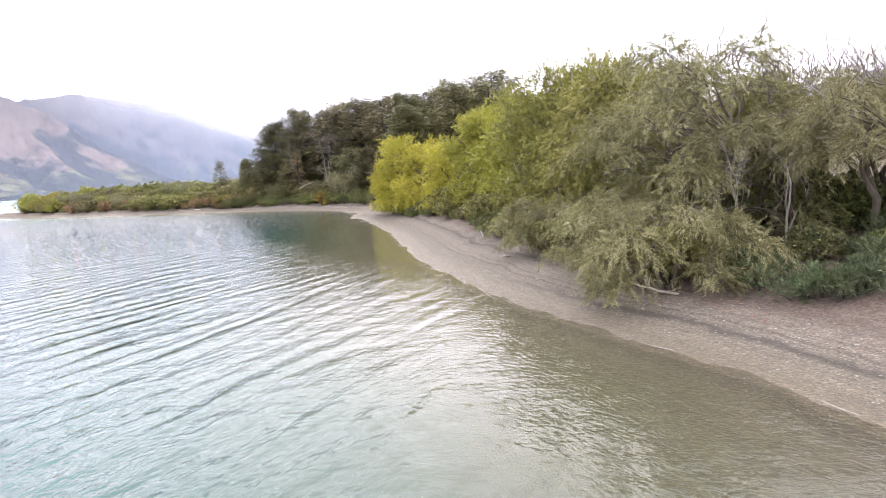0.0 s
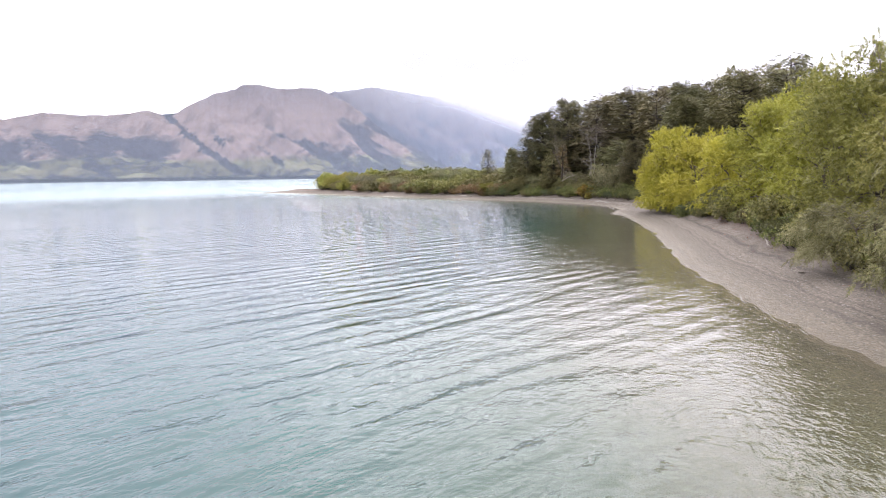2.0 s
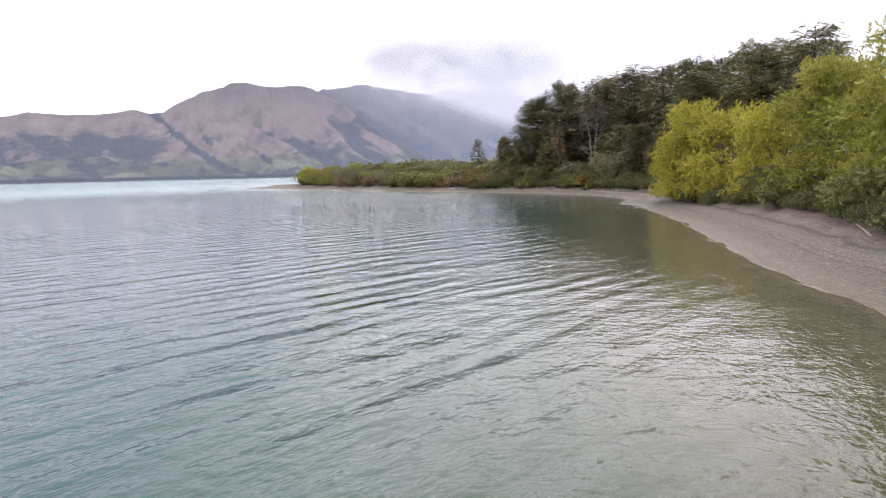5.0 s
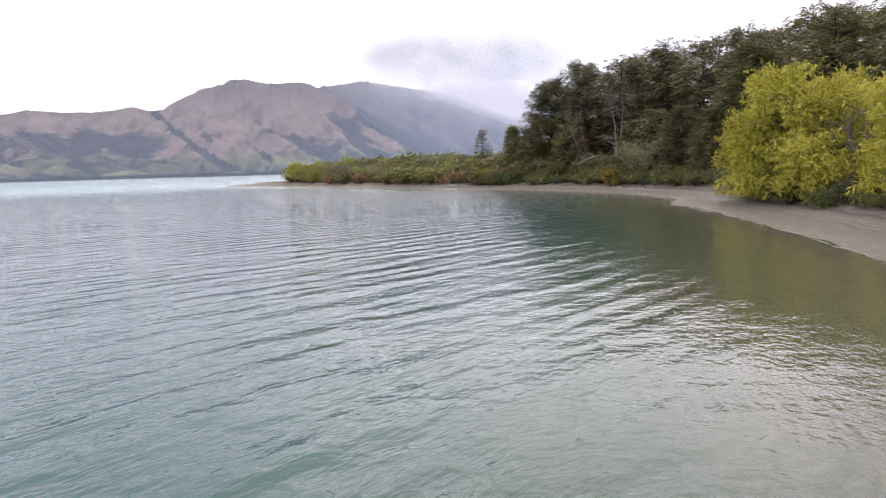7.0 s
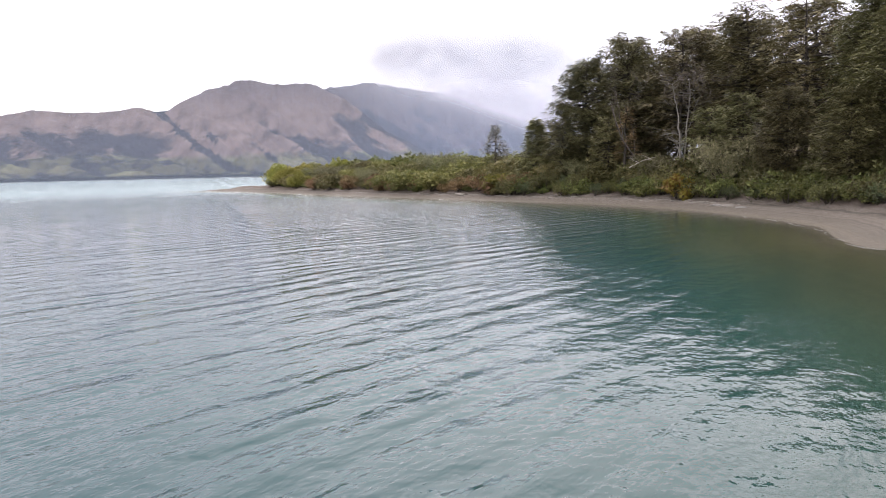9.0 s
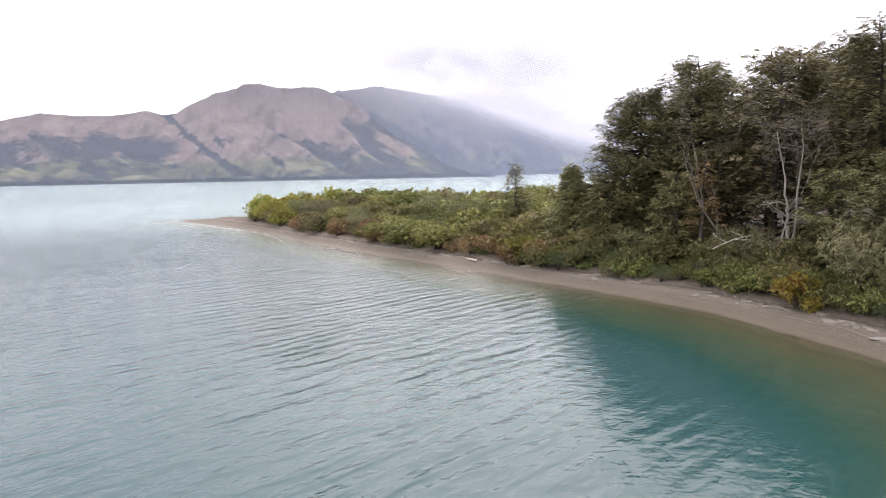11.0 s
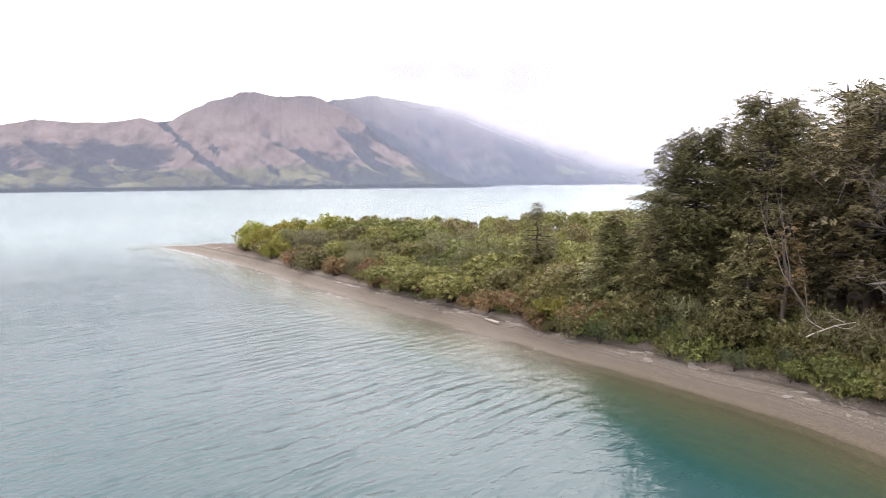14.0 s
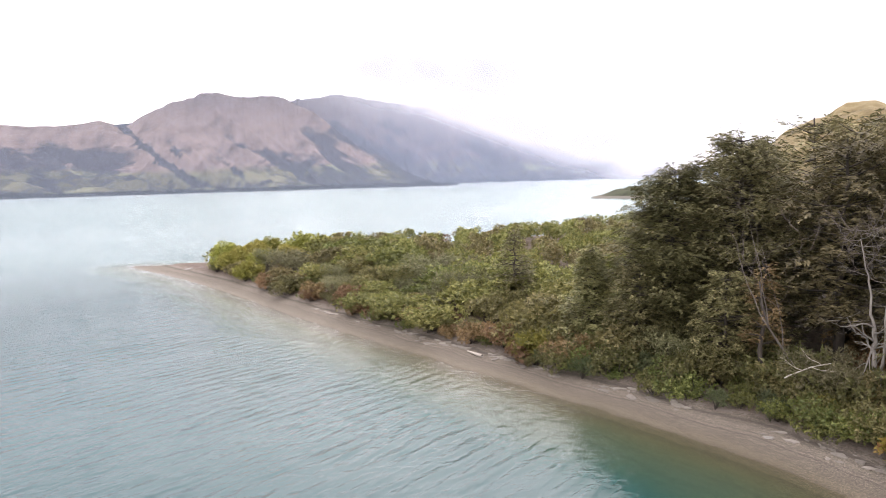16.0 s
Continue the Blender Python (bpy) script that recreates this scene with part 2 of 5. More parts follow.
    cr = math_node(t, "MULTIPLY", crust.outputs[0], flake.outputs[0])
    cr = math_node(t, "MULTIPLY", cr.outputs[0], 0.7)
    gravel = mix_color(t, cr.outputs[0], gravel, (0.30, 0.275, 0.245))
    # wet stones at the waterline
    wet = t.nodes.new("ShaderNodeMapRange")
    wet.inputs["From Min"].default_value, wet.inputs["From Max"].default_value = 0.02, 0.20
    wet.inputs["To Min"].default_value, wet.inputs["To Max"].default_value = 1.0, 0.0
    link(t, sep, 2, wet, 0)
    gravel = mix_color(t, wet.outputs[0], gravel, mix_color(t, 1.0, gravel, (0.76, 0.73, 0.60), "MULTIPLY"))
    # reddish wrack and litter higher up, then forest floor
    litr = ramp(t, [(0.35, (0.06, 0.042, 0.032)), (0.55, (0.13, 0.094, 0.076)), (0.75, (0.19, 0.16, 0.137))])
    link(t, fine, 0, litr, 0)
    jag_in = math_node(t, "MULTIPLY_ADD", mid.outputs[0], 2.6)
    link(t, inland, "Fac", jag_in, 2)
    jag = math_node(t, "MULTIPLY_ADD", cove.outputs[0], 0.8)
    jag.inputs[2].default_value = 0.0
    t.links.new(jag_in.outputs[0], jag.inputs[2])
    fl = t.nodes.new("ShaderNodeMapRange")
    fl.inputs["From Min"].default_value, fl.inputs["From Max"].default_value = 3.6, 4.8
    link(t, jag, 0, fl, 0)
    col = mix_color(t, fl.outputs[0], gravel, litr.outputs[0])
    soil = ramp(t, [(0.3, (0.035, 0.026, 0.016)), (0.55, (0.075, 0.05, 0.03)), (0.75, (0.075, 0.072, 0.03))])
    link(t, mid, 0, soil, 0)
    fs = t.nodes.new("ShaderNodeMapRange")
    fs.inputs["From Min"].default_value, fs.inputs["From Max"].default_value = 5.5, 8.0
    link(t, jag, 0, fs, 0)
    col = mix_color(t, fs.outputs[0], col, soil.outputs[0])
    # dry tussock slopes with rock on the hill
    grass = ramp(t, [(0.3, (0.075, 0.058, 0.028)), (0.5, (0.17, 0.13, 0.06)), (0.72, (0.25, 0.2, 0.105))])
    g2 = node(t, "ShaderNodeTexNoise", Scale=0.22, Detail=8.0, Roughness=0.65)
    link(t, coord, "Object", g2, "Vector")
    link(t, g2, 0, grass, 0)
    col = mix_color(t, hill.outputs["Fac"], col, grass.outputs[0])
    p = node(t, "ShaderNodeBsdfPrincipled", Roughness=0.85)
    t.links.new(col, p.inputs["Base Color"])
    rough = t.nodes.new("ShaderNodeMapRange")
    rough.inputs["To Min"].default_value, rough.inputs["To Max"].default_value = 0.88, 0.5
    link(t, wet, 0, rough, 0)
    link(t, rough, 0, p, "Roughness")
    hgt = math_node(t, "ADD", peb.outputs["Distance"], fine.outputs[0])
    bump = node(t, "ShaderNodeBump", Strength=1.0, Distance=0.035)
    link(t, hgt, 0, bump, "Height")
    link(t, bump, 0, p, "Normal")
    link(t, p, 0, out, 0)
    return m


WAVE_TURN = -22.0    # degrees: the way the ripples run


def water_material():
    """Clear over the shallows, milky turquoise where it is deep, rippled and glossy on top."""
    m, t, out = material("lake_water")
    coord = t.nodes.new("ShaderNodeTexCoord")
    depth = t.nodes.new("ShaderNodeAttribute")
    depth.attribute_name = "depth"

    def waves(turn, sx, sy, scale, detail, rough=0.5):
        mp = t.nodes.new("ShaderNodeMapping")
        mp.vector_type = "TEXTURE"
        mp.inputs["Rotation"].default_value = (0, 0, radians(turn))
        mp.inputs["Scale"].default_value = (sx, sy, 1)
        link(t, coord, "Object", mp, 0)
        n = node(t, "ShaderNodeTexNoise", Scale=scale, Detail=detail, Roughness=rough)
        link(t, mp, 0, n, "Vector")
        return n.outputs[0]

    swell = waves(WAVE_TURN, 0.8, 5.5, 1.0, 2.0)
    ripple = waves(WAVE_TURN + 12, 0.40, 1.2, 1.0, 5.0, 0.55)
    cross = waves(WAVE_TURN - 48, 0.42, 0.9, 1.0, 2.0)
    tiny = waves(20, 0.09, 0.13, 1.0, 2.0)
    h = math_node(t, "MULTIPLY_ADD", ripple, 0.60)
    sw = math_node(t, "MULTIPLY", swell, 0.50)
    link(t, sw, 0, h, 2)
    # long-crested wavelets, three quarters of a metre apart, that come and go
    wm = t.nodes.new("ShaderNodeMapping")
    wm.vector_type = "TEXTURE"
    wm.inputs["Rotation"].default_value = (0, 0, radians(WAVE_TURN + 6))
    wm.inputs["Scale"].default_value = (1, 3.5, 1)
    link(t, coord, "Object", wm, 0)
    crest = node(t, "ShaderNodeTexWave", Scale=0.40, Distortion=9.0, Detail=3.0)
    crest.inputs["Detail Scale"].default_value = 0.9
    link(t, wm, 0, crest, "Vector")
    come = node(t, "ShaderNodeTexNoise", Scale=0.22, Detail=2.0)
    link(t, coord, "Object", come, "Vector")
    cg = t.nodes.new("ShaderNodeMapRange")
    cg.inputs["From Min"].default_value, cg.inputs["From Max"].default_value = 0.35, 0.7
    cg.inputs["To Min"].default_value, cg.inputs["To Max"].default_value = 0.05, 0.26
    link(t, come, 0, cg, 0)
    wl = math_node(t, "MULTIPLY", crest.outputs["Fac"], cg.outputs[0])
    hw = math_node(t, "ADD", h.outputs[0], wl.outputs[0])
    h2 = math_node(t, "MULTIPLY_ADD", cross, 0.24)
    link(t, hw, 0, h2, 2)
    chop = t.nodes.new("ShaderNodeMapRange")
    chop.inputs["From Min"].default_value, chop.inputs["From Max"].default_value = 0.05, 0.9
    chop.inputs["To Min"].default_value, chop.inputs["To Max"].default_value = 0.20, 0.10
    link(t, depth, "Fac", chop, 0)
    fine = math_node(t, "MULTIPLY", tiny, chop.outputs[0])
    h3 = math_node(t, "ADD", fine.outputs[0], h2.outputs[0])
    gust = node(t, "ShaderNodeTexNoise", Scale=0.09, Detail=3.0)
    link(t, coord, "Object", gust, "Vector")
    calm = t.nodes.new("ShaderNodeMapRange")
    calm.inputs["From Min"].default_value, calm.inputs["From Max"].default_value = 0.35, 0.65
    calm.inputs["To Min"].default_value, calm.inputs["To Max"].default_value = 0.75, 1.0
    link(t, gust, 0, calm, 0)
    bump = node(t, "ShaderNodeBump", Strength=1.0, Distance=0.105)
    # lee: calm under the wood, lively in the open, rougher far out
    lee = t.nodes.new("ShaderNodeAttribute")
    lee.attribute_name = "lee"
    high = math_node(t, "MULTIPLY", lee.outputs["Fac"], 0.125)
    link(t, high, 0, bump, "Distance")
    link(t, calm, 0, bump, "Strength")
    link(t, h3, 0, bump, "Height")

    # how much of the bed still shows
    e = math_node(t, "MULTIPLY", depth.outputs["Fac"], -1.9)
    ex = math_node(t, "EXPONENT", e.outputs[0])
    murk = math_node(t, "SUBTRACT", 1.0, ex.outputs[0], True)
    tint = ramp(t, [(0.0, (1.0, 1.0, 0.98)), (0.4, (0.86, 0.92, 0.76)), (1.0, (0.45, 0.75, 0.66))])
    link(t, murk, 0, tint, 0)
    clear = t.nodes.new("ShaderNodeBsdfTransparent")
    link(t, tint, 0, clear, 0)
    body = t.nodes.new("ShaderNodeBsdfDiffuse")
    deep = ramp(t, [(0.0, (0.08, 0.079, 0.045)), (0.35, (0.067, 0.082, 0.049)), (0.6, (0.046, 0.073, 0.049)), (0.8, (0.028, 0.062, 0.047)), (0.92, (0.016, 0.055, 0.050)), (1.0, (0.025, 0.063, 0.067))])
    link(t, murk, 0, deep, 0)
    link(t, deep, 0, body, 0)
    under = t.nodes.new("ShaderNodeMixShader")
    link(t, murk, 0, under, 0)
    link(t, clear, 0, under, 1)
    link(t, body, 0, under, 2)
    # away from mid-flight the gloss roughens and its mirrored sky is tinted darker
    gloss = node(t, "ShaderNodeBsdfGlossy", Roughness=0.07, Color=(0.90, 0.95, 0.97, 1))
    from_flight = t.nodes.new("ShaderNodeAttribute")
    from_flight.attribute_name = "flight_distance"
    rr = math_node(t, "MULTIPLY_ADD", from_flight.outputs["Fac"], 0.21)
    rr.inputs[2].default_value = 0.012
    link(t, rr, 0, gloss, "Roughness")
    t.links.new(mix_color(t, from_flight.outputs["Fac"], (0.96, 0.95, 0.99), (0.68, 0.755, 0.775)), gloss.inputs["Color"])
    link(t, bump, 0, gloss, "Normal")
    fr = node(t, "ShaderNodeFresnel", IOR=1.275)
    link(t, bump, 0, fr, "Normal")
    top = t.nodes.new("ShaderNodeMixShader")
    link(t, fr, 0, top, 0)
    link(t, under, 0, top, 1)
    link(t, gloss, 0, top, 2)
    link(t, top, 0, out, 0)
    return m


def mountain_material(name, upper, bush, amount):
    """Tussock above, bush in a belt, gullies tinted dark as bush and relief shade, pasture by the lake; "rise" is the
    height in degrees.
    """
    m, t, out = material(name)
    coord = t.nodes.new("ShaderNodeTexCoord")
    rise = t.nodes.new("ShaderNodeAttribute")
    rise.attribute_name = "rise"
    gul = t.nodes.new("ShaderNodeAttribute")
    gul.attribute_name = "gully"
    n1 = node(t, "ShaderNodeTexNoise", Scale=0.0042, Detail=8.0, Roughness=0.6)
    n2 = node(t, "ShaderNodeTexNoise", Scale=0.018, Detail=7.0, Roughness=0.66)
    run = t.nodes.new("ShaderNodeCombineXYZ")
    for i, (key, k) in enumerate((("across", 1.0), ("down", 0.45))):
        at = t.nodes.new("ShaderNodeAttribute")
        at.attribute_name = key
        link(t, math_node(t, "MULTIPLY", at.outputs["Fac"], k), 0, run, i)
    n3 = node(t, "ShaderNodeTexNoise", Scale=0.0085, Detail=9.0, Roughness=0.74)
    field = node(t, "ShaderNodeTexVoronoi", Scale=0.009)
    for n in (n1, n3, field):
        link(t, coord, "Object", n, "Vector")
    link(t, run, 0, n2, "Vector")      # streaks that run down the slope
    tus = ramp(t, [(0.30, tuple(v * 0.55 for v in upper)), (0.5, upper), (0.72, tuple(v * 1.45 for v in upper))])
    link(t, n2, 0, tus, 0)
    col = mix_color(t, 0.0, tus.outputs[0], upper)
    # bare grey rock among the tussock near the crest
    crag = math_node(t, "MULTIPLY_ADD", rise.outputs["Fac"], 0.11)
    link(t, n2, 0, crag, 2)
    cm = t.nodes.new("ShaderNodeMapRange")
    cm.inputs["From Min"].default_value, cm.inputs["From Max"].default_value = 1.08, 1.30
    cm.inputs["To Max"].default_value = 0.45
    link(t, crag, 0, cm, 0)
    col = mix_color(t, cm.outputs[0], col, (0.085, 0.078, 0.082))
    # pasture in patches of different greens
    sepc = t.nodes.new("ShaderNodeSeparateColor")
    link(t, field, "Color", sepc, 0)
    past = ramp(t, [(0.0, (0.085, 0.090, 0.050)), (0.5, (0.135, 0.135, 0.074)), (0.8, (0.165, 0.165, 0.09)), (1.0, (0.22, 0.24, 0.115))])
    link(t, sepc, 0, past, 0)
    lvl = math_node(t, "MULTIPLY_ADD", n1.outputs[0], -2.6)
    link(t, rise, "Fac", lvl, 2)
    pm = t.nodes.new("ShaderNodeMapRange")
    pm.inputs["From Min"].default_value, pm.inputs["From Max"].default_value = 0.25, 0.75
    pm.inputs["To Min"].default_value, pm.inputs["To Max"].default_value = 0.9, 0.0
    link(t, lvl, 0, pm, 0)
    col = mix_color(t, pm.outputs[0], col, past.outputs[0])
    # bush in the belt and gullies, thinning upward; the gully tint doubles as relief shade
    hi = math_node(t, "MULTIPLY_ADD", rise.outputs["Fac"], -0.085)
    hi.inputs[2].default_value = amount
    dens = math_node(t, "MULTIPLY_ADD", gul.outputs["Fac"], 0.85)
    link(t, hi, 0, dens, 2)
    d2 = math_node(t, "MULTIPLY_ADD", n3.outputs[0], 2.0)
    link(t, dens, 0, d2, 2)
    bm = t.nodes.new("ShaderNodeMapRange")
    bm.inputs["From Min"].default_value, bm.inputs["From Max"].default_value = 1.38, 1.62
    bm.inputs["To Max"].default_value = 0.9
    link(t, d2, 0, bm, 0)
    dark = mix_color(t, n2.outputs[0], tuple(v * 0.6 for v in bush), tuple(v * 1.5 for v in bush))
    col = mix_color(t, bm.outputs[0], col, dark)
    # dark trees along the lake
    edge = t.nodes.new("ShaderNodeMapRange")
    edge.inputs["From Min"].default_value, edge.inputs["From Max"].default_value = 0.02, 0.16
    edge.inputs["To Min"].default_value, edge.inputs["To Max"].default_value = 1.0, 0.0
    lo = math_node(t, "MULTIPLY_ADD", n2.outputs[0], -0.4)
    link(t, rise, "Fac", lo, 2)
    link(t, lo, 0, edge, 0)
    col = mix_color(t, edge.outputs[0], col, (0.022, 0.028, 0.024))
    p = node(t, "ShaderNodeBsdfDiffuse", Roughness=1.0)
    t.links.new(col, p.inputs["Color"])
    rel = math_node(t, "ADD", n2.outputs[0], n3.outputs[0])
    bump = node(t, "ShaderNodeBump", Strength=1.0, Distance=15.0)
    link(t, rel, 0, bump, "Height")
    link(t, bump, 0, p, "Normal")
    link(t, p, 0, out, 0)
    return m


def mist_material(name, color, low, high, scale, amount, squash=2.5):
    """See-through sheet for thin cloud and tinted haze: scatters daylight, lets the rest through; uneven edges by two
    scales of noise.
    """
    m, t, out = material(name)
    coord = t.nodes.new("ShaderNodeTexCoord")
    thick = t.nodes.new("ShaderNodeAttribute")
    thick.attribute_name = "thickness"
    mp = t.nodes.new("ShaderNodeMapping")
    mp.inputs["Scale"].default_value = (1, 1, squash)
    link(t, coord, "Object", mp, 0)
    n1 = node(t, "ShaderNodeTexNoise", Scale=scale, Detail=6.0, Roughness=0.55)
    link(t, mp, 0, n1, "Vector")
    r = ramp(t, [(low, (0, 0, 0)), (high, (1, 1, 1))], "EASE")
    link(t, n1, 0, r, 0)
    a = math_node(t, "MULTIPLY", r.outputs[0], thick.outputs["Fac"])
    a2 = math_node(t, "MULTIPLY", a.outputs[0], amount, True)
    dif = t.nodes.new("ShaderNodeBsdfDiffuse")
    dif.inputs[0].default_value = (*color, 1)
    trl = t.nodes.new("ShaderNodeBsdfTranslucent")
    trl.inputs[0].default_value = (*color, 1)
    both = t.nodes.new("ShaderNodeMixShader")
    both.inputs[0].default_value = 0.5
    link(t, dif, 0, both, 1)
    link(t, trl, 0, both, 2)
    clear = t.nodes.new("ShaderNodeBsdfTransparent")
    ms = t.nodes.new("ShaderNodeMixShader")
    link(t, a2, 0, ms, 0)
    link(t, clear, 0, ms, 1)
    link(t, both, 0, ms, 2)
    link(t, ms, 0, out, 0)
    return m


def far_wood_material():
    m, t, out = material("far_scrub")
    coord = t.nodes.new("ShaderNodeTexCoord")
    sep = t.nodes.new("ShaderNodeSeparateXYZ")
    link(t, coord, "Object", sep, 0)
    n1 = node(t, "ShaderNodeTexNoise", Scale=0.5, Detail=6.0, Roughness=0.7)
    link(t, coord, "Object", n1, "Vector")
    r = ramp(t, [(0.35, (0.014, 0.019, 0.010)), (0.65, (0.048, 0.055, 0.024))])
    link(t, n1, 0, r, 0)
    h = t.nodes.new("ShaderNodeMapRange")
    h.inputs["From Min"].default_value, h.inputs["From Max"].default_value = 0.9, 1.3
    link(t, sep, 2, h, 0)
    p = node(t, "ShaderNodeBsdfPrincipled", Roughness=0.9)
    t.links.new(mix_color(t, h.outputs[0], (0.13, 0.12, 0.105), r.outputs[0]), p.inputs["Base Color"])
    link(t, p, 0, out, 0)
    return m


M_FARWOOD = far_wood_material()
M_GROUND = ground_material()
M_WATER = water_material()
M_MOUNTAIN = mountain_material("tussock_mountain_slopes", (0.188, 0.144, 0.122), (0.03, 0.036, 0.040), 0.54)
M_MOUNTAIN_BACK = mountain_material("bush_mountain_slopes", (0.10, 0.085, 0.082), (0.026, 0.033, 0.036), 0.70)
M_HAZE = mist_material("valley_haze_sheet", (0.42, 0.48, 0.64), 0.0, 0.05, 0.001, 0.35)
M_HAZE_BACK = mist_material("ridge_haze_sheet", (0.37, 0.42, 0.57), 0.0, 0.05, 0.001, 0.22)
M_MIST = mist_material("ridge_mist", (0.86, 0.82, 0.84), 0.20, 0.55, 0.0016, 1.0)
M_CLOUD = mist_material("low_grey_cloud", (0.56, 0.545, 0.535), 0.05, 0.62, 0.0024, 0.56, 1.4)


# ---------------------------------------------------------------- mesh helpers
def mesh_from(name, verts, faces, mat, smooth=False, attributes=None):
    """A mesh from arrays: verts (n, 3), faces (m, k) or a list of such arrays."""
    verts = np.asarray(verts, np.float32)
    groups = [np.asarray(f, np.int32) for f in (faces if isinstance(faces, list) else [faces]) if len(f)]
    me = bpy.data.meshes.new(name)
    me.vertices.add(len(verts))
    me.vertices.foreach_set("co", verts.ravel())
    loops = np.concatenate([g.ravel() for g in groups])
    sizes = np.concatenate([np.full(len(g), g.shape[1], np.int32) for g in groups])
    me.loops.add(len(loops))
    me.loops.foreach_set("vertex_index", loops)
    me.polygons.add(len(sizes))
    me.polygons.foreach_set("loop_start", np.concatenate([[0], np.cumsum(sizes)[:-1]]).astype(np.int32))
    me.polygons.foreach_set("use_smooth", np.full(len(sizes), smooth))
    for key, values in (attributes or {}).items():
        me.attributes.new(key, "FLOAT", "POINT").data.foreach_set("value", np.asarray(values, np.float32))
    me.materials.append(mat)
    me.update(calc_edges=True)
    me.validate()
    return me


def part(name, me, parent, label=""):
    ob = new(name, me)
    ob.parent = parent
    if label:
        tagged(ob, label)
    return ob


def grid_faces(nx, ny):
    i, j = np.meshgrid(np.arange(nx - 1), np.arange(ny - 1), indexing="ij")
    a = (i * ny + j).ravel()
    return np.stack([a, a + ny, a + ny + 1, a + 1], 1)


def tube(points, radii, sides=6):
    """A tapered round limb along points; returns verts and quads."""
    points, radii = np.asarray(points, float), np.asarray(radii, float)
    ahead = np.gradient(points, axis=0)
    ahead /= np.linalg.norm(ahead, axis=1, keepdims=True) + 1e-9
    side = np.cross(ahead, np.where(np.abs(ahead[:, 2:3]) > 0.9, [[1.0, 0, 0]], [[0, 0, 1.0]]))
    side /= np.linalg.norm(side, axis=1, keepdims=True) + 1e-9
    other = np.cross(ahead, side)
    ang = np.linspace(0, 2 * np.pi, sides, endpoint=False)
    ring = side[:, None] * np.cos(ang)[None, :, None] + other[:, None] * np.sin(ang)[None, :, None]
    verts = (points[:, None] + ring * radii[:, None, None]).reshape(-1, 3)
    n = len(points)
    a = (np.arange(n - 1)[:, None] * sides + np.arange(sides)[None]).ravel()
    b = (np.arange(n - 1)[:, None] * sides + (np.arange(sides)[None] + 1) % sides).ravel()
    return verts, np.stack([a, b, b + sides, a + sides], 1)


class Soup:
    """Collects pieces of mesh that belong to one part."""

    def __init__(self):
        self.v, self.f, self.n = [], [], 0

    def add(self, v, f):
        self.v.append(np.asarray(v, float))
        self.f.append(np.asarray(f) + self.n)
        self.n += len(v)

    def mesh(self, name, mat, smooth=False):
        by = {}
        for f in self.f:
            by.setdefault(f.shape[1], []).append(f)
        return mesh_from(name, np.concatenate(self.v), [np.concatenate(g) for g in by.values()], mat, smooth)


def unit(v):
    return v / (np.linalg.norm(v, axis=-1, keepdims=True) + 1e-9)


def scatter(tv, tf, places, ahead, scale, rng, flat=0.0, facing=None):
    """Copies of a template (its x along ahead) merged into one array; flat: how level its z stays; facing: where its z points instead."""
    x = unit(ahead)
    ref = rng.normal(size=x.shape) * (1 - flat) + np.array([0, 0, 1.0]) * (0.15 + flat * 2)
    if facing is not None:
        ref = facing + rng.normal(size=x.shape) * 0.38
    y = unit(np.cross(ref, x))
    z = np.cross(x, y)
    rot = np.stack([x, y, z], -1)
    v = np.einsum("nij,kj->nki", rot, tv) * scale[:, None, None] + places[:, None]
    f = tf[None] + (np.arange(len(places)) * len(tv))[:, None, None]
    return v.reshape(-1, 3), f.reshape(-1, tf.shape[1])


def leaf_blade(base, ahead, side, up, length, width, bend=0.15):
    mid = base + ahead * length * 0.5 + up * length * bend
    return np.array([base, mid - side * width / 2, base + ahead * length, mid + side * width / 2])


def sprig_template(leaves, length, leaf, width, spread=55, seed=0, slim=False, twist=0.5):
    """A twig with leaves on both sides, 1 unit long along x; slim: three-cornered leaves."""
    rng = np.random.default_rng(seed)
    vs, fs = [], []
    for i in range(leaves):
        along = length * (0.12 + 0.88 * i / max(1, leaves - 1))
        ang = radians(spread) * (1 if i % 2 else -1) * (1 - 0.5 * i / leaves) + rng.normal() * 0.2
        tilt = rng.normal() * twist
        ahead = np.array([math.cos(ang), math.sin(ang), 0.35 * tilt])
        side = np.array([-math.sin(ang) * math.cos(tilt), math.cos(ang) * math.cos(tilt), math.sin(tilt)])
        base = np.array([along, 0, -0.25 * along * along])
        size = leaf * rng.uniform(0.8, 1.2)
        if slim:
            vs.append(np.array([base - side * width * 0.45, base + side * width * 0.45, base + ahead * size]))
        else:
            vs.append(leaf_blade(base, ahead, side, np.array([0, 0, 1.0]), size, width))
        fs.append(np.arange(len(vs[-1])) + len(vs[-1]) * i)
    return np.concatenate(vs), np.array(fs)


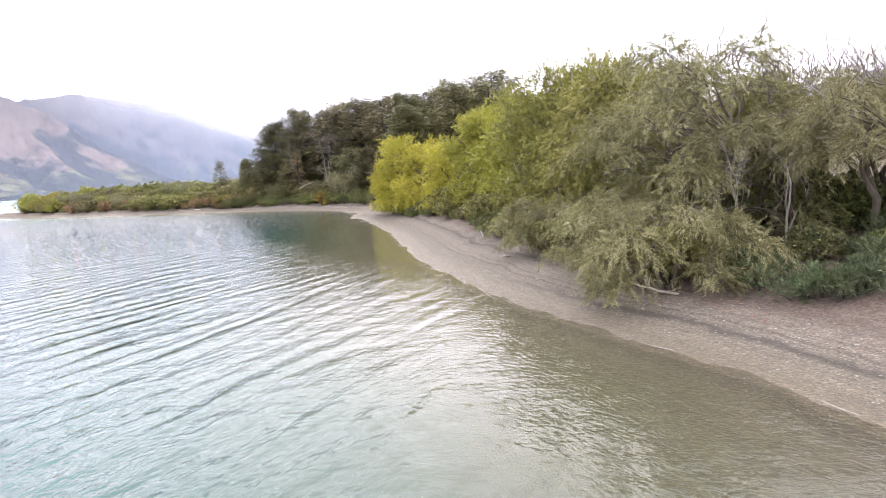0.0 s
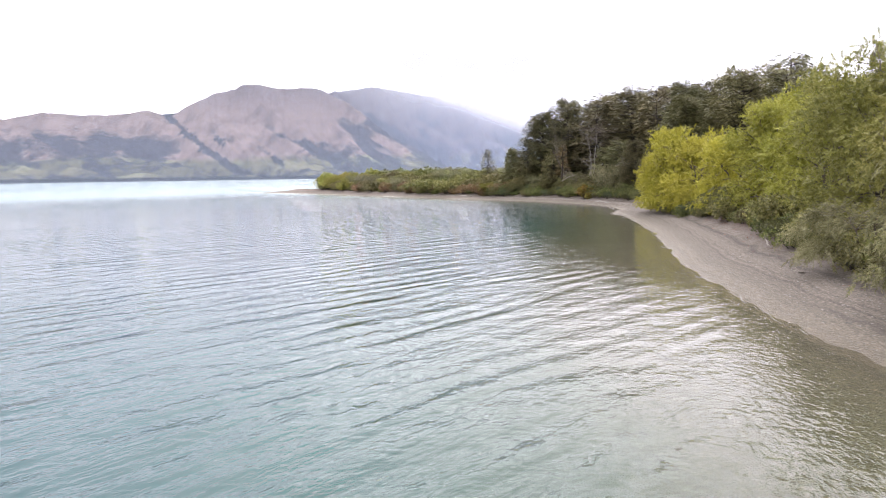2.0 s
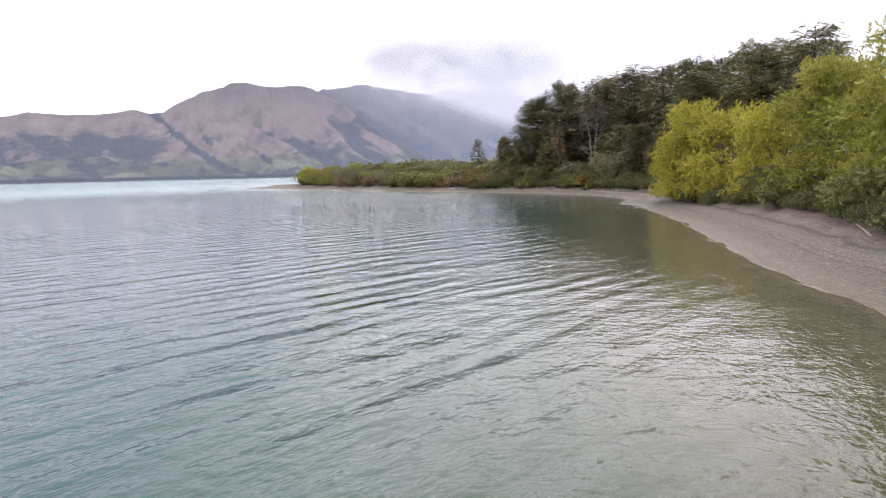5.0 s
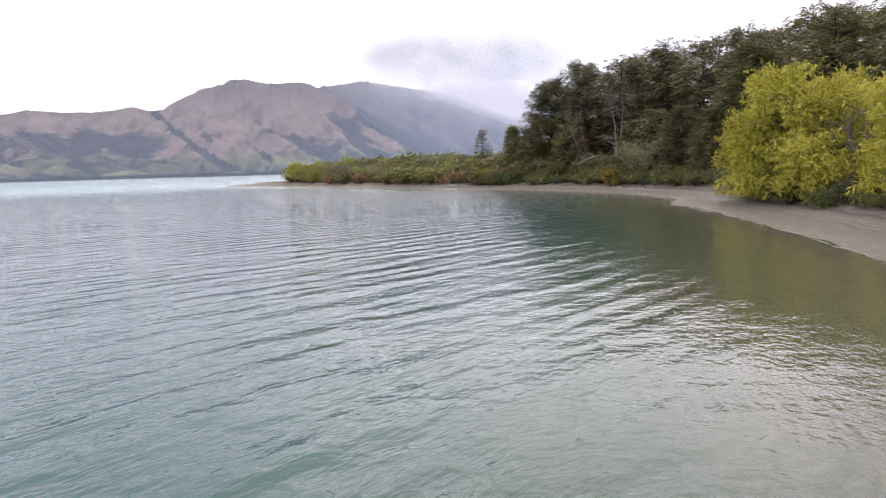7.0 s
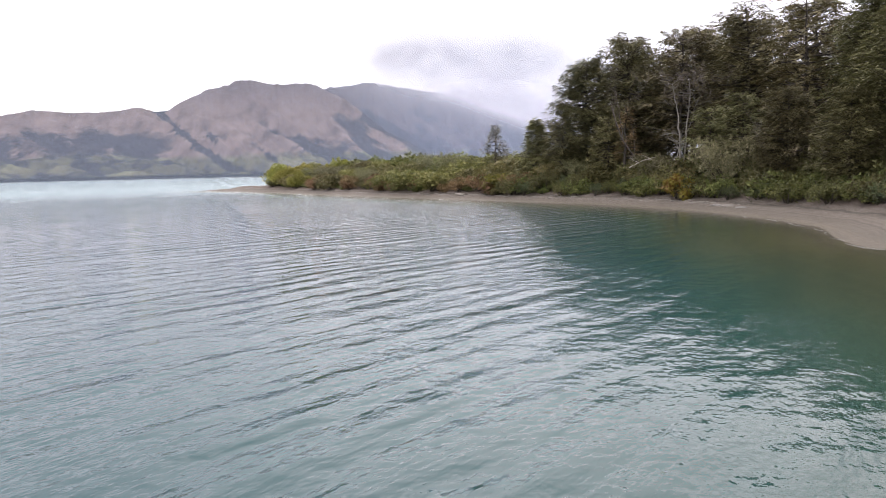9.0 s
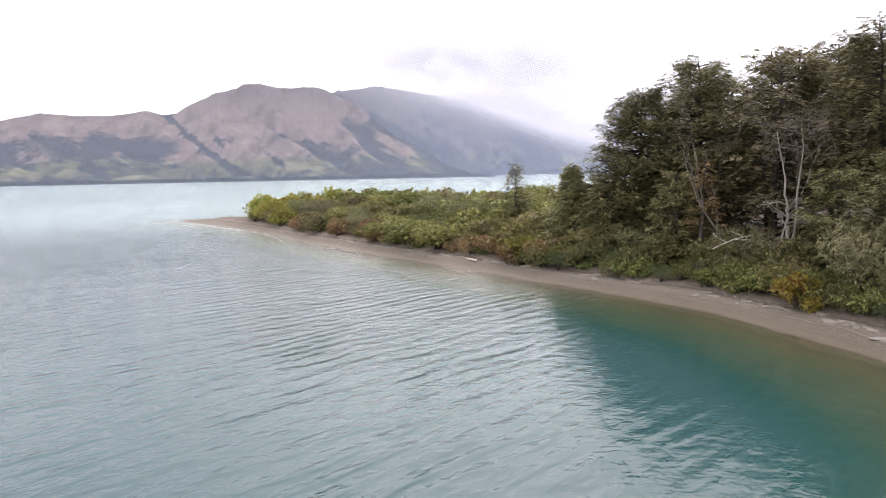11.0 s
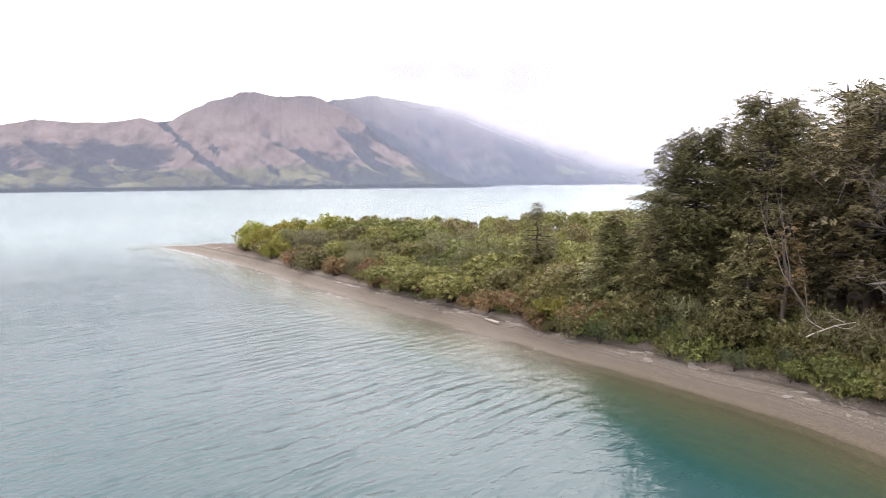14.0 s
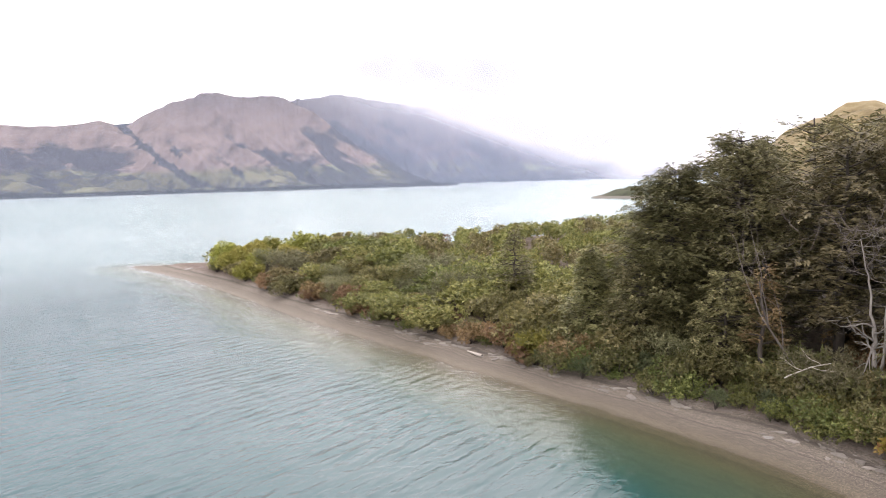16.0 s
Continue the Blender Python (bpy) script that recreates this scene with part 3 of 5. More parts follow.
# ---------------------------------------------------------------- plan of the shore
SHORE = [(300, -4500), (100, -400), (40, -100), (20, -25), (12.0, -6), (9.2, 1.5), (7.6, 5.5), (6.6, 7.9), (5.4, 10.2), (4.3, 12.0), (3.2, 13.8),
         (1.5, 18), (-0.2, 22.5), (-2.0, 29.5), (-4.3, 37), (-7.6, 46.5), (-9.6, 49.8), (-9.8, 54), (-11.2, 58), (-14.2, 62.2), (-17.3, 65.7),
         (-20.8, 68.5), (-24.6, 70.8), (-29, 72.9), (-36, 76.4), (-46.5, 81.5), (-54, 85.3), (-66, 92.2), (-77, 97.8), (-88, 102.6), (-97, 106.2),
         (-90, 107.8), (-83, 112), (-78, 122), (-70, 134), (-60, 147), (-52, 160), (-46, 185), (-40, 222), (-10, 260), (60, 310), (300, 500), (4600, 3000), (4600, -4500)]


def rounded(line, lo, hi):
    """Cuts the corners of the stretch lo to hi twice."""
    for _ in range(2):
        cut = line[:lo]
        for (ax, ay), (bx, by) in zip(line[lo:hi], line[lo + 1:hi + 1]):
            cut += [(ax * 0.75 + bx * 0.25, ay * 0.75 + by * 0.25), (ax * 0.25 + bx * 0.75, ay * 0.25 + by * 0.75)]
        line, hi = cut + line[hi + 1:], lo + 2 * (hi - lo) - 1
    return line


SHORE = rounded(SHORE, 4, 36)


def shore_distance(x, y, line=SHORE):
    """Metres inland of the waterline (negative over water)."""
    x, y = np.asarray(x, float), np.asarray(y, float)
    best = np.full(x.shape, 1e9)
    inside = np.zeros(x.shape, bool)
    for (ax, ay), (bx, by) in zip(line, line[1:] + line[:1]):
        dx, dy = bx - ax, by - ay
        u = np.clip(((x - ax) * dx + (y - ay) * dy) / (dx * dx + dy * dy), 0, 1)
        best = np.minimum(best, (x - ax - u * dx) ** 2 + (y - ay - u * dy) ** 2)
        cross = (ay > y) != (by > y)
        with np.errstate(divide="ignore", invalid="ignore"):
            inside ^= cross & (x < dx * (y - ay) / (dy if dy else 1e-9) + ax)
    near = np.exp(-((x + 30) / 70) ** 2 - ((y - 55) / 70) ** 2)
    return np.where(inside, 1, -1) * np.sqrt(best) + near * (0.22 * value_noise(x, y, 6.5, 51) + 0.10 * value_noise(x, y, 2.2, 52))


def smooth(e0, e1, v):
    u = np.clip((v - e0) / (e1 - e0), 0, 1)
    return u * u * (3 - 2 * u)


def value_noise(x, y, scale, seed=0):
    """Cheap smooth noise, -1 to 1."""
    r = np.random.default_rng(seed)
    out = np.zeros(np.shape(x))
    for k in range(5):
        a, p = r.uniform(0, 2 * np.pi), r.uniform(0, 2 * np.pi)
        w = (1.6 ** k) / scale
        out = out + np.sin((np.cos(a) * x + np.sin(a) * y) * w * 2 * np.pi + p + 1.7 * np.sin((np.sin(a) * x - np.cos(a) * y) * w * 2.1 + p)) / 1.5 ** k
    return out / 2.6


def hill_height(x, y):
    """The dry grass hill behind the wood, with a knoll at its end."""
    back = smooth(38, 110, shore_distance(x, y, SHORE)) * smooth(-40, 10, x + 0.12 * (y - 100))
    ridge = (19 + 3 * value_noise(x, y, 60, 5)) * (1 - 0.42 * smooth(18, 60, x))
    far = smooth(320, 210, y + 0 * x)
    knoll = 20.5 * np.exp(-(np.abs(x + 2) / 26) ** 2.6 - (np.abs(y - 196) / 26) ** 2.4) + 1.6 * value_noise(x, y, 14, 6) * np.exp(-(((x - 2) / 26) ** 2 + ((y - 196) / 24) ** 2))
    return np.maximum(back * ridge * far, knoll)


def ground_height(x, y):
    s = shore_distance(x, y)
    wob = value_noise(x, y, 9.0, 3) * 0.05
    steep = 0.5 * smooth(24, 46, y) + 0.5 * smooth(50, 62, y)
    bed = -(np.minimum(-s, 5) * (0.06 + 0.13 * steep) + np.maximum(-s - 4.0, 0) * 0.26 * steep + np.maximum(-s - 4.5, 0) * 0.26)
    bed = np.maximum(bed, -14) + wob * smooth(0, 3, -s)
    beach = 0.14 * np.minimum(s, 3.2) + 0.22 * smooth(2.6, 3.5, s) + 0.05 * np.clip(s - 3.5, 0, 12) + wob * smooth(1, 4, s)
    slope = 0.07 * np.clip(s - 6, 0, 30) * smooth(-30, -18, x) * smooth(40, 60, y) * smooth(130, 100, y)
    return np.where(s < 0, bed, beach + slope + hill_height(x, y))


def axis_lines(lo, hi, step, reach):
    core = np.arange(lo, hi + step / 2, step)
    grow, d = [], step
    at = 0.0
    while at < reach:
        d *= 1.18
        at += d
        grow.append(at)
    grow = np.array(grow)
    return np.concatenate([(lo - grow)[::-1], core, hi + grow])


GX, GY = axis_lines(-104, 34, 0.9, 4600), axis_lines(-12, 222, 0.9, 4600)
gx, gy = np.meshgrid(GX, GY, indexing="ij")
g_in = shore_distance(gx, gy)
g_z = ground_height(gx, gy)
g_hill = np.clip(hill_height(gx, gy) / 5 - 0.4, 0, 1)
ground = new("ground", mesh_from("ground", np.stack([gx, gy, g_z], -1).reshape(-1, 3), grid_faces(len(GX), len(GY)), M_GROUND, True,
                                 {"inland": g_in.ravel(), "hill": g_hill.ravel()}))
tagged(ground, "gravel beach, lake bed and wooded shore rising to a dry grass hill", "ground", kind="structure")

water = new("water", mesh_from("water", np.stack([gx, gy, 0 * gx], -1).reshape(-1, 3), grid_faces(len(GX), len(GY)), M_WATER, True,
                               {"depth": np.maximum(-g_z, -0.2).ravel(), "flight_distance": smooth(15, 120, np.hypot(gx + 18, gy - 40)).ravel(),
                                "lee": (1 - (0.45 + 0.37 * smooth(4, 25, gy)) * smooth(8 + 6 * smooth(10, 45, gy), 1.5, -g_in) * smooth(-36, -20, gx) + 0.8 * smooth(40, 160, -g_in) + 0.32 * smooth(42, 60, gy) * smooth(-17, -30, gx)).ravel()}))
water.visible_shadow = False      # daylight reaches the bed
tagged(water, "rippled turquoise lake water, clear over the gravel shallows", "water", kind="structure")


def ground_at(x, y):
    return float(ground_height(np.array([x]), np.array([y]))[0])


def build_headland():
    """The low wooded headland farther up the lake."""
    u, v = np.meshgrid(np.linspace(-1, 1, 70), np.linspace(-1, 1, 26), indexing="ij")
    x, y = u * 62, v * 15
    edge = np.clip(1 - np.abs(u) ** 3 - np.abs(v) ** 3, 0, 1)
    z = -1.5 + 2.6 * smooth(0, 0.35, edge) + smooth(0.3, 0.8, edge) * (3.2 + 1.6 * value_noise(x, y, 7, 15) + 0.9 * value_noise(x, y, 2.6, 16))
    a = radians(-12)
    px, py = -38 + x * math.cos(a) - y * math.sin(a), 352 + x * math.sin(a) + y * math.cos(a)
    ob = new("headland", mesh_from("headland", np.stack([px, py, z], -1).reshape(-1, 3), grid_faces(70, 26), M_FARWOOD, True))
    tagged(ob, "low headland with dark scrub and a pale shore far up the lake", "headland", kind="structure")


build_headland()

# ---------------------------------------------------------------- mountains, haze and cloud
EYE = (-15.0, 37.0)     # middle of the flight, the centre of the far rings
FRONT = [(24, 0.05), (26.1, 0.25), (28, 1.05), (30.3, 2.5), (32.2, 3.45), (34, 4.85), (35.8, 6.2), (37.8, 7.15), (38.9, 7.5), (41.7, 7.35), (42.7, 7.65), (44.3, 7.55), (44.9, 7.2), (46.1, 7.0), (48.5, 5.95),
         (49.8, 5.0), (50.7, 5.35), (51.5, 5.45), (53.3, 5.15), (55.5, 5.05), (58.4, 5.15), (60.8, 4.6), (75, 5.2), (100, 4.0), (116, 0.5)]
BACK = [(-180, 3.0), (-120, 4.2), (-60, 5.0), (-26, 5.2), (-10, 2.2), (0, 1.2), (7, 0.5), (9.7, 0.9), (12.8, 1.9), (15.1, 2.5), (17.8, 3.4), (20, 4.2), (23.7, 5.4), (26.5, 6.3), (29.3, 6.75), (32.5, 7.25), (33.7, 7.45),
        (35.3, 7.15), (37.1, 7.0), (42, 6.0), (60, 4.0), (100, 5.0), (140, 4.0), (180, 3.0)]


RAVINES = [(50.2, 5.2, 47.6, 2.6, 0.35, 0.50), (47.6, 2.6, 45.4, 0.9, 0.4, 0.50), (39.6, 3.0, 37.0, 1.2, 0.5, 0.43), (46.8, 3.9, 46.0, 2.7, 0.35, 0.37),
           (43.2, 2.6, 41.5, 1.2, 0.3, 0.31), (34.0, 4.8, 29.0, 1.7, 0.75, 0.56), (29.0, 1.7, 27.2, 0.4, 0.6, 0.50), (30.2, 4.6, 25.8, 1.7, 0.3, -0.9)]


def crest_of(line, deg):
    return np.interp(deg, [p[0] for p in line], [p[1] for p in line])


def build_mountains(line, az, near, deep, rows, slant, mat, seed, label):
    """A range seen from across the lake: spurs run down from a crest of the given height in degrees."""
    rad = np.linspace(0, 1, rows)
    a, u = np.meshgrid(np.radians(az), rad, indexing="ij")
    deg = np.degrees(a)
    top = crest_of(line, deg)
    top = top + (0.08 * value_noise(deg, 0 * deg, 1.3, seed) + (0.05 + 0.20 * np.exp(-((deg - 39) / 7.0) ** 2)) * np.abs(value_noise(deg, 0 * deg, 0.9, seed + 1)) - 0.06) * smooth(0.3, 2.0, top)
    r = near + u * deep
    rid = np.clip(u / 0.72, 0, 1)
    across, down = np.radians(deg) * (near + 0.5 * deep), u * deep
    pts = list(zip(across.ravel(), down.ravel()))
    spur = np.array([noise.ridged_multi_fractal(Vector((p * 0.0030 + q * slant, q * 0.0009, seed)), 0.9, 2.1, 4, 1.0, 2.0) for p, q in pts]).reshape(a.shape)
    small = np.array([noise.ridged_multi_fractal(Vector((p * 0.013 + q * slant * 3.5, q * 0.0032, seed + 9.0)), 0.9, 2.1, 3, 1.0, 2.0) for p, q in pts]).reshape(a.shape)
    spur, small = np.clip(spur / 2.2, 0, 1), np.clip(small / 2.2, 0, 1)
    cut = (1 - rid) * rid * 4
    crest = np.tan(np.radians(top)) * (near + 0.72 * deep)
    z = crest * (rid ** 1.0 - cut * (0.42 * (1 - spur) + 0.16 * (1 - small))) - 0.30 * crest * smooth(0.72, 1.0, u)
    z = np.where(u <= 0, -6, np.maximum(z, 3 + 0 * z) * smooth(0, 0.015, u) - 2)
    # hollows tinted dark: bush, plus relief shade that the soft light leaves out
    gully = np.clip(smooth(0.50, 0.12, spur) * 0.75 + smooth(0.4, 0.1, small) * 0.35, 0, 1) * smooth(1.0, 0.8, rid)
    rise = np.degrees(np.arctan2(z, r))
    gully = gully + 0.42 * np.exp(-((rise - 2.5) / 1.0) ** 2) * smooth(47, 51, deg)   # a belt of bush halfway up
    # wooded ravines that slant down to the lake, a broad dark diagonal, and a lighter strip between two of them
    for a0, r0, a1, r1, wide, much in RAVINES:
        f = np.clip(((deg - a0) * (a1 - a0) + (rise - r0) * (r1 - r0)) / ((a1 - a0) ** 2 + (r1 - r0) ** 2), 0, 1)
        off = np.hypot(deg - a0 - f * (a1 - a0), rise - r0 - f * (r1 - r0))
        gully = gully + much * smooth(wide, wide * 0.3, off + 0.16 * value_noise(deg, rise, 1.1, seed) + 0.14 * value_noise(deg, rise, 0.37, seed + 3))
    x, y = EYE[0] - np.sin(a) * r, EYE[1] + np.cos(a) * r
    ob = new("mountain_range", mesh_from("mountain_range", np.stack([x, y, z], -1).reshape(-1, 3), grid_faces(len(az), rows), mat, True,
                                         {"gully": gully.ravel(), "rise": rise.ravel(), "across": (across + 0.35 * down).ravel(), "down": down.ravel()}))
    tagged(ob, label, "mountain", kind="structure")


def veil(name, dist, az0, az1, z0, z1, thick, mat, label, steps=90, rows=24):
    """A see-through sheet far over the lake, for thin cloud and stand-in haze; thick(azimuth, degrees up) gives its
    density.
    """
    az, h = np.meshgrid(np.linspace(az0, az1, steps), np.linspace(0, 1, rows), indexing="ij")
    a = np.radians(az)
    v = np.stack([EYE[0] - np.sin(a) * dist, EYE[1] + np.cos(a) * dist, z0 + (z1 - z0) * h], -1)
    up = np.degrees(np.arctan2(v[..., 2], dist))
    ob = new(name, mesh_from(name, v.reshape(-1, 3), grid_faces(steps, rows), mat, True, {"thickness": thick(az, up).ravel()}))
    ob.visible_shadow = False
    return tagged(ob, label, "cloud", kind="structure")


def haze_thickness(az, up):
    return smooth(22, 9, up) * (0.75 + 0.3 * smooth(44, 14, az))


def mist_thickness(az, up):
    off = up - crest_of(BACK, az) - 0.25
    wide = np.where(off > 0, 1.2 + 0.12 * np.maximum(30 - az, 0), 0.38 + 0.06 * np.maximum(34 - az, 0))
    return np.exp(-(off / wide) ** 2) * smooth(34.5, 24, az) * smooth(4, 10, az) * 1.2


def cloud_thickness(az, up):
    return (0.75 * np.exp(-((az - 31.0) / 4.2) ** 2 - ((up - 8.9) / 2.4) ** 2) + np.exp(-((az - 23) / 6.5) ** 2 - ((up - 8.4) / 3.2) ** 2)) * 2.3 * smooth(12, 16, az) * smooth(44, 40, az)


build_mountains(FRONT, np.concatenate([np.arange(24, 65, 0.1), np.arange(65, 117, 1.5)]), 1400, 1150, 110, -0.0016, M_MOUNTAIN, 8,
                "brown tussock mountain across the lake with bushy, shade-tinted gullies")
build_mountains(BACK, np.concatenate([np.arange(-180, 2, 2.0), np.arange(2, 46, 0.14), np.arange(46, 180.1, 2.0)]), 2650, 1500, 70, -0.0009, M_MOUNTAIN_BACK, 12,
                "hazy blue-grey mountain ridge behind the brown one")
# aerial haze put in as blue-tinted sheets, one before each range
veil("valley_haze_sheet", 1000, -80, 110, -0.5, 420, haze_thickness, M_HAZE, "pale blue sheet standing in for haze before the far mountains")
veil("ridge_haze_sheet", 2580, -20, 48, -0.5, 700, lambda az, up: smooth(16, 8, up) * smooth(-20, -8, az) * smooth(39, 27, az), M_HAZE_BACK, "blue sheet standing in for haze before the farther ridge")
veil("ridge_mist", 2600, 2, 40, 0, 760, mist_thickness, M_MIST, "white mist trailing along the mountain ridge", 120, 60)
veil("cloud_bank", 2620, 10, 46, 100, 760, cloud_thickness, M_CLOUD, "soft grey cloud hanging above the mountain ridge", 120, 50)


# ---------------------------------------------------------------- willows
def bent(a, b, sag, rng, n=7, jitter=0.06):
    """A curved line from a to b that bows upward by sag."""
    a, b = np.asarray(a, float), np.asarray(b, float)
    u = np.linspace(0, 1, n)[:, None]
    length = np.linalg.norm(b - a)
    p = a + (b - a) * u + np.array([0, 0, sag]) * (4 * u * (1 - u)) * length
    wig = rng.normal(size=(n, 3)) * jitter * length / 3
    wig[0] = 0
    return p + wig * np.sin(np.pi * u * 0.9)


SPRIG_WILLOW = sprig_template(8, 1.0, 0.32, 0.115, 48, 1, True)
SPRIG_SOFT = sprig_template(9, 1.0, 0.38, 0.17, 58, 2, True)


def willow(height, radius, leaves, sprigs, sprig_size, seed, stems=4, lobes=30, skirt=0.5, bare=0, droop=0.55, label="", sprig=SPRIG_WILLOW, bark=None, low=0.0, frond=False):
    """A many-stemmed willow: leaning stems, limbs out to each leafy lobe, hanging sprigs."""
    rng = np.random.default_rng(seed)
    base = new("willow_tree")
    bark = bark or M_BARK
    limbs, crown, twigs = Soup(), Soup(), Soup()
    tips = []
    for i in range(stems):
        ang = 2 * np.pi * (i + rng.uniform(-0.3, 0.3)) / stems
        foot = np.array([math.cos(ang), math.sin(ang), 0]) * rng.uniform(0.1, 0.35)
        foot[2] = -0.3
        tip = np.array([math.cos(ang) * radius * rng.uniform(0.15, 0.5), math.sin(ang) * radius * rng.uniform(0.15, 0.5), height * rng.uniform(0.5, 0.72)])
        line = bent(foot, tip, 0.05, rng, 9, 0.10)
        trunk = Soup()
        trunk.add(*tube(line, np.linspace(0.16, 0.06, 9) * height / 6.5 * rng.uniform(0.8, 1.2), 7))
        tips.append(line)
        part("stem", trunk.mesh("willow_stem", bark, True), base)
    places, ways, sizes = [], [], []
    for i in range(lobes):
        while True:
            d = unit(rng.normal(size=3))
            if d[2] > -0.75:
                break
        fill = rng.uniform(0.5, 1.0) ** 0.6
        c = np.array([d[0] * radius * fill, d[1] * radius * fill, height * (0.52 + 0.44 * d[2] * fill)])
        c[2] += rng.normal() * 0.05 * height
        if i < lobes * skirt * 0.35:
            ang = rng.uniform(0, 2 * np.pi)
            c = np.array([math.cos(ang) * radius * 0.85, math.sin(ang) * radius * 0.85, height * rng.uniform(0.06, 0.25)])
        c[2] = max(c[2], 0.5, low * height * rng.uniform(0.9, 1.2))
        lr = radius * rng.uniform(0.16, 0.36)
        c[2] = min(c[2], height - 0.8 * lr)
        stem = tips[rng.integers(stems)]
        k = int(np.clip(np.searchsorted(stem[:, 2], c[2] * 0.7), 2, 8))
        line = bent(stem[k], c, 0.12, rng, 6, 0.12)
        limbs.add(*tube(line, np.linspace(0.05, 0.014, 6) * height / 8, 5))
        for _ in range(5):
            q = c + unit(rng.normal(size=3)) * lr * 0.9
            limbs.add(*tube(bent(line[3 + rng.integers(3)], q, 0.08, rng, 4, 0.1), np.linspace(0.016, 0.005, 4) * height / 8, 4))
        n = int(sprigs / lobes * (lr / (radius * 0.27)) ** 2)
        if frond:
            # arching sprays that leave the lobe level and hang down at the tip
            for _ in range(n // 13):
                d = unit(rng.normal(size=3) * np.array([1, 1, 0.7]) + 0.5 * unit(c * np.array([1, 1, 0])))
                reach, fall = lr * rng.uniform(0.6, 1.25), rng.uniform(0.5, 1.0) * (0.55 + droop * 0.6)
                s = np.linspace(0.05, 1, 13)[:, None]
                lift = max(0.0, d[2]) * 0.5 + 0.15
                flat = np.array([d[0], d[1], 0.0])
                start = c + d * lr * rng.uniform(0.1, 0.55) * np.array([1, 1, 0.8])
                places.append(start + flat * reach * s + np.array([0, 0, reach]) * (lift * s - fall * s * s) + rng.normal(size=(13, 3)) * 0.035)
                ways.append(flat + np.array([0, 0, 1.0]) * (lift - 2 * fall * s) + rng.normal(size=(13, 3)) * 0.38)
                sizes.append(sprig_size * rng.uniform(0.7, 1.25, 13))
            continue
        dirs = unit(rng.normal(size=(n, 3)))
        rr = lr * rng.uniform(0.15, 1.0, n) ** 0.5 * rng.choice([1.0, 1.0, 1.0, 1.35], n)
        squash = np.array([1.0, 1.0, 0.82])
        pos = c + dirs * rr[:, None] * squash
        places.append(pos)
        out = unit(pos - np.array([0, 0, height * 0.45]))
        ways.append(dirs * 0.45 + out * 0.3 + np.array([0, 0, -droop * 0.7]) + rng.normal(size=(n, 3)) * 0.75 + np.array([0, 0, 1.1]) * smooth(0.75, 1.0, pos[:, 2:3] / height))
        sizes.append(sprig_size * rng.uniform(0.6, 1.35, n))
    places, ways, sizes = np.concatenate(places), np.concatenate(ways), np.concatenate(sizes)
    keep = places[:, 2] > 0.12
    crown.add(*scatter(*sprig, places[keep], ways[keep], sizes[keep], rng))
    for i in range(bare):
        ang, rr = rng.uniform(0, 2 * np.pi), radius * rng.uniform(0.1, 0.75)
        a = np.array([math.cos(ang) * rr, math.sin(ang) * rr, height * rng.uniform(0.72, 0.9)])
        b = a + np.array([rng.normal() * 0.3, rng.normal() * 0.3, rng.uniform(0.4, 1.0)])
        line = bent(a, b, 0.0, rng, 6, 0.1)
        twigs.add(*tube(line, np.linspace(0.016, 0.004, 6), 4))
        for k in range(5):
            q = line[1 + k % 5] + np.array([rng.normal() * 0.25, rng.normal() * 0.25, rng.uniform(0.15, 0.5)])
            twigs.add(*tube(bent(line[1 + k % 5], q, 0.02, rng, 3, 0.05), np.linspace(0.007, 0.003, 3), 3))
    wood = tagged(part("branchwork", limbs.mesh("willow_branchwork", bark, True), base), kind="stuff")
    part("crown", crown.mesh("willow_crown", leaves), base)
    if bare:
        tagged(part("twig_tangle", twigs.mesh("willow_twig_tangle", M_DEADTWIG), wood, "leafless upright grey twigs"), kind="stuff")
    return tagged(base, label, "tree", "willows along the beach")


def plant(thing, x, y, turn=0.0, size=1.0, sink=0.05, wide=1.0):
    thing.matrix_world = pose(x, y, ground_at(x, y) - sink, 0, 0, turn) @ Matrix.Diagonal((size * wide, size * wide, size, 1))
    return thing


def plant_copy(src, x, y, turn=0.0, size=1.0, sink=0.05, wide=1.0):
    ob = copy_thing(src, pose(x, y, ground_at(x, y) - sink, 0, 0, turn))
    ob.scale = (size * wide, size * wide, size)
    return ob


L_GREY = "large grey-green willow with drooping sprays beside the gravel beach"
L_OLIVE = "olive-green willow with feathery crown behind the gravel beach"
L_LIME = "lime-green willow turning yellow behind the beach"
L_YELLOW = "bright yellow autumn willow at the end of the beach"
plant(willow(5.7, 2.7, M_WILLOW_GREY, 13500, 0.225, 11, 5, 64, 0.7, 12, 0.7, L_GREY, frond=True), 8.3, 16.4)
grey_b = plant(willow(4.5, 2.7, M_WILLOW_GREY, 7600, 0.215, 12, 6, 38, 0.0, 44, 0.5, "thin grey-green willow with bare upright twigs and dead lower limbs", low=0.5, frond=True), 12.2, 14.6)
grey_c = plant(willow(2.2, 1.8, M_WILLOW_GREY, 6200, 0.205, 13, 4, 30, 0.8, 0, 0.8, "low grey-green willow bush hanging over the gravel", frond=True), 6.7, 12.7)
olive_a = plant(willow(5.7, 2.8, M_WILLOW_OLIVE, 9500, 0.24, 14, 5, 50, 0.7, 8, 0.5, L_OLIVE, sprig=SPRIG_SOFT), 7.2, 21.0)
lime_a = plant(willow(5.8, 2.45, M_WILLOW_LIME, 8200, 0.24, 15, 4, 46, 0.7, 0, 0.4, L_LIME, sprig=SPRIG_SOFT), 4.4, 30.5)
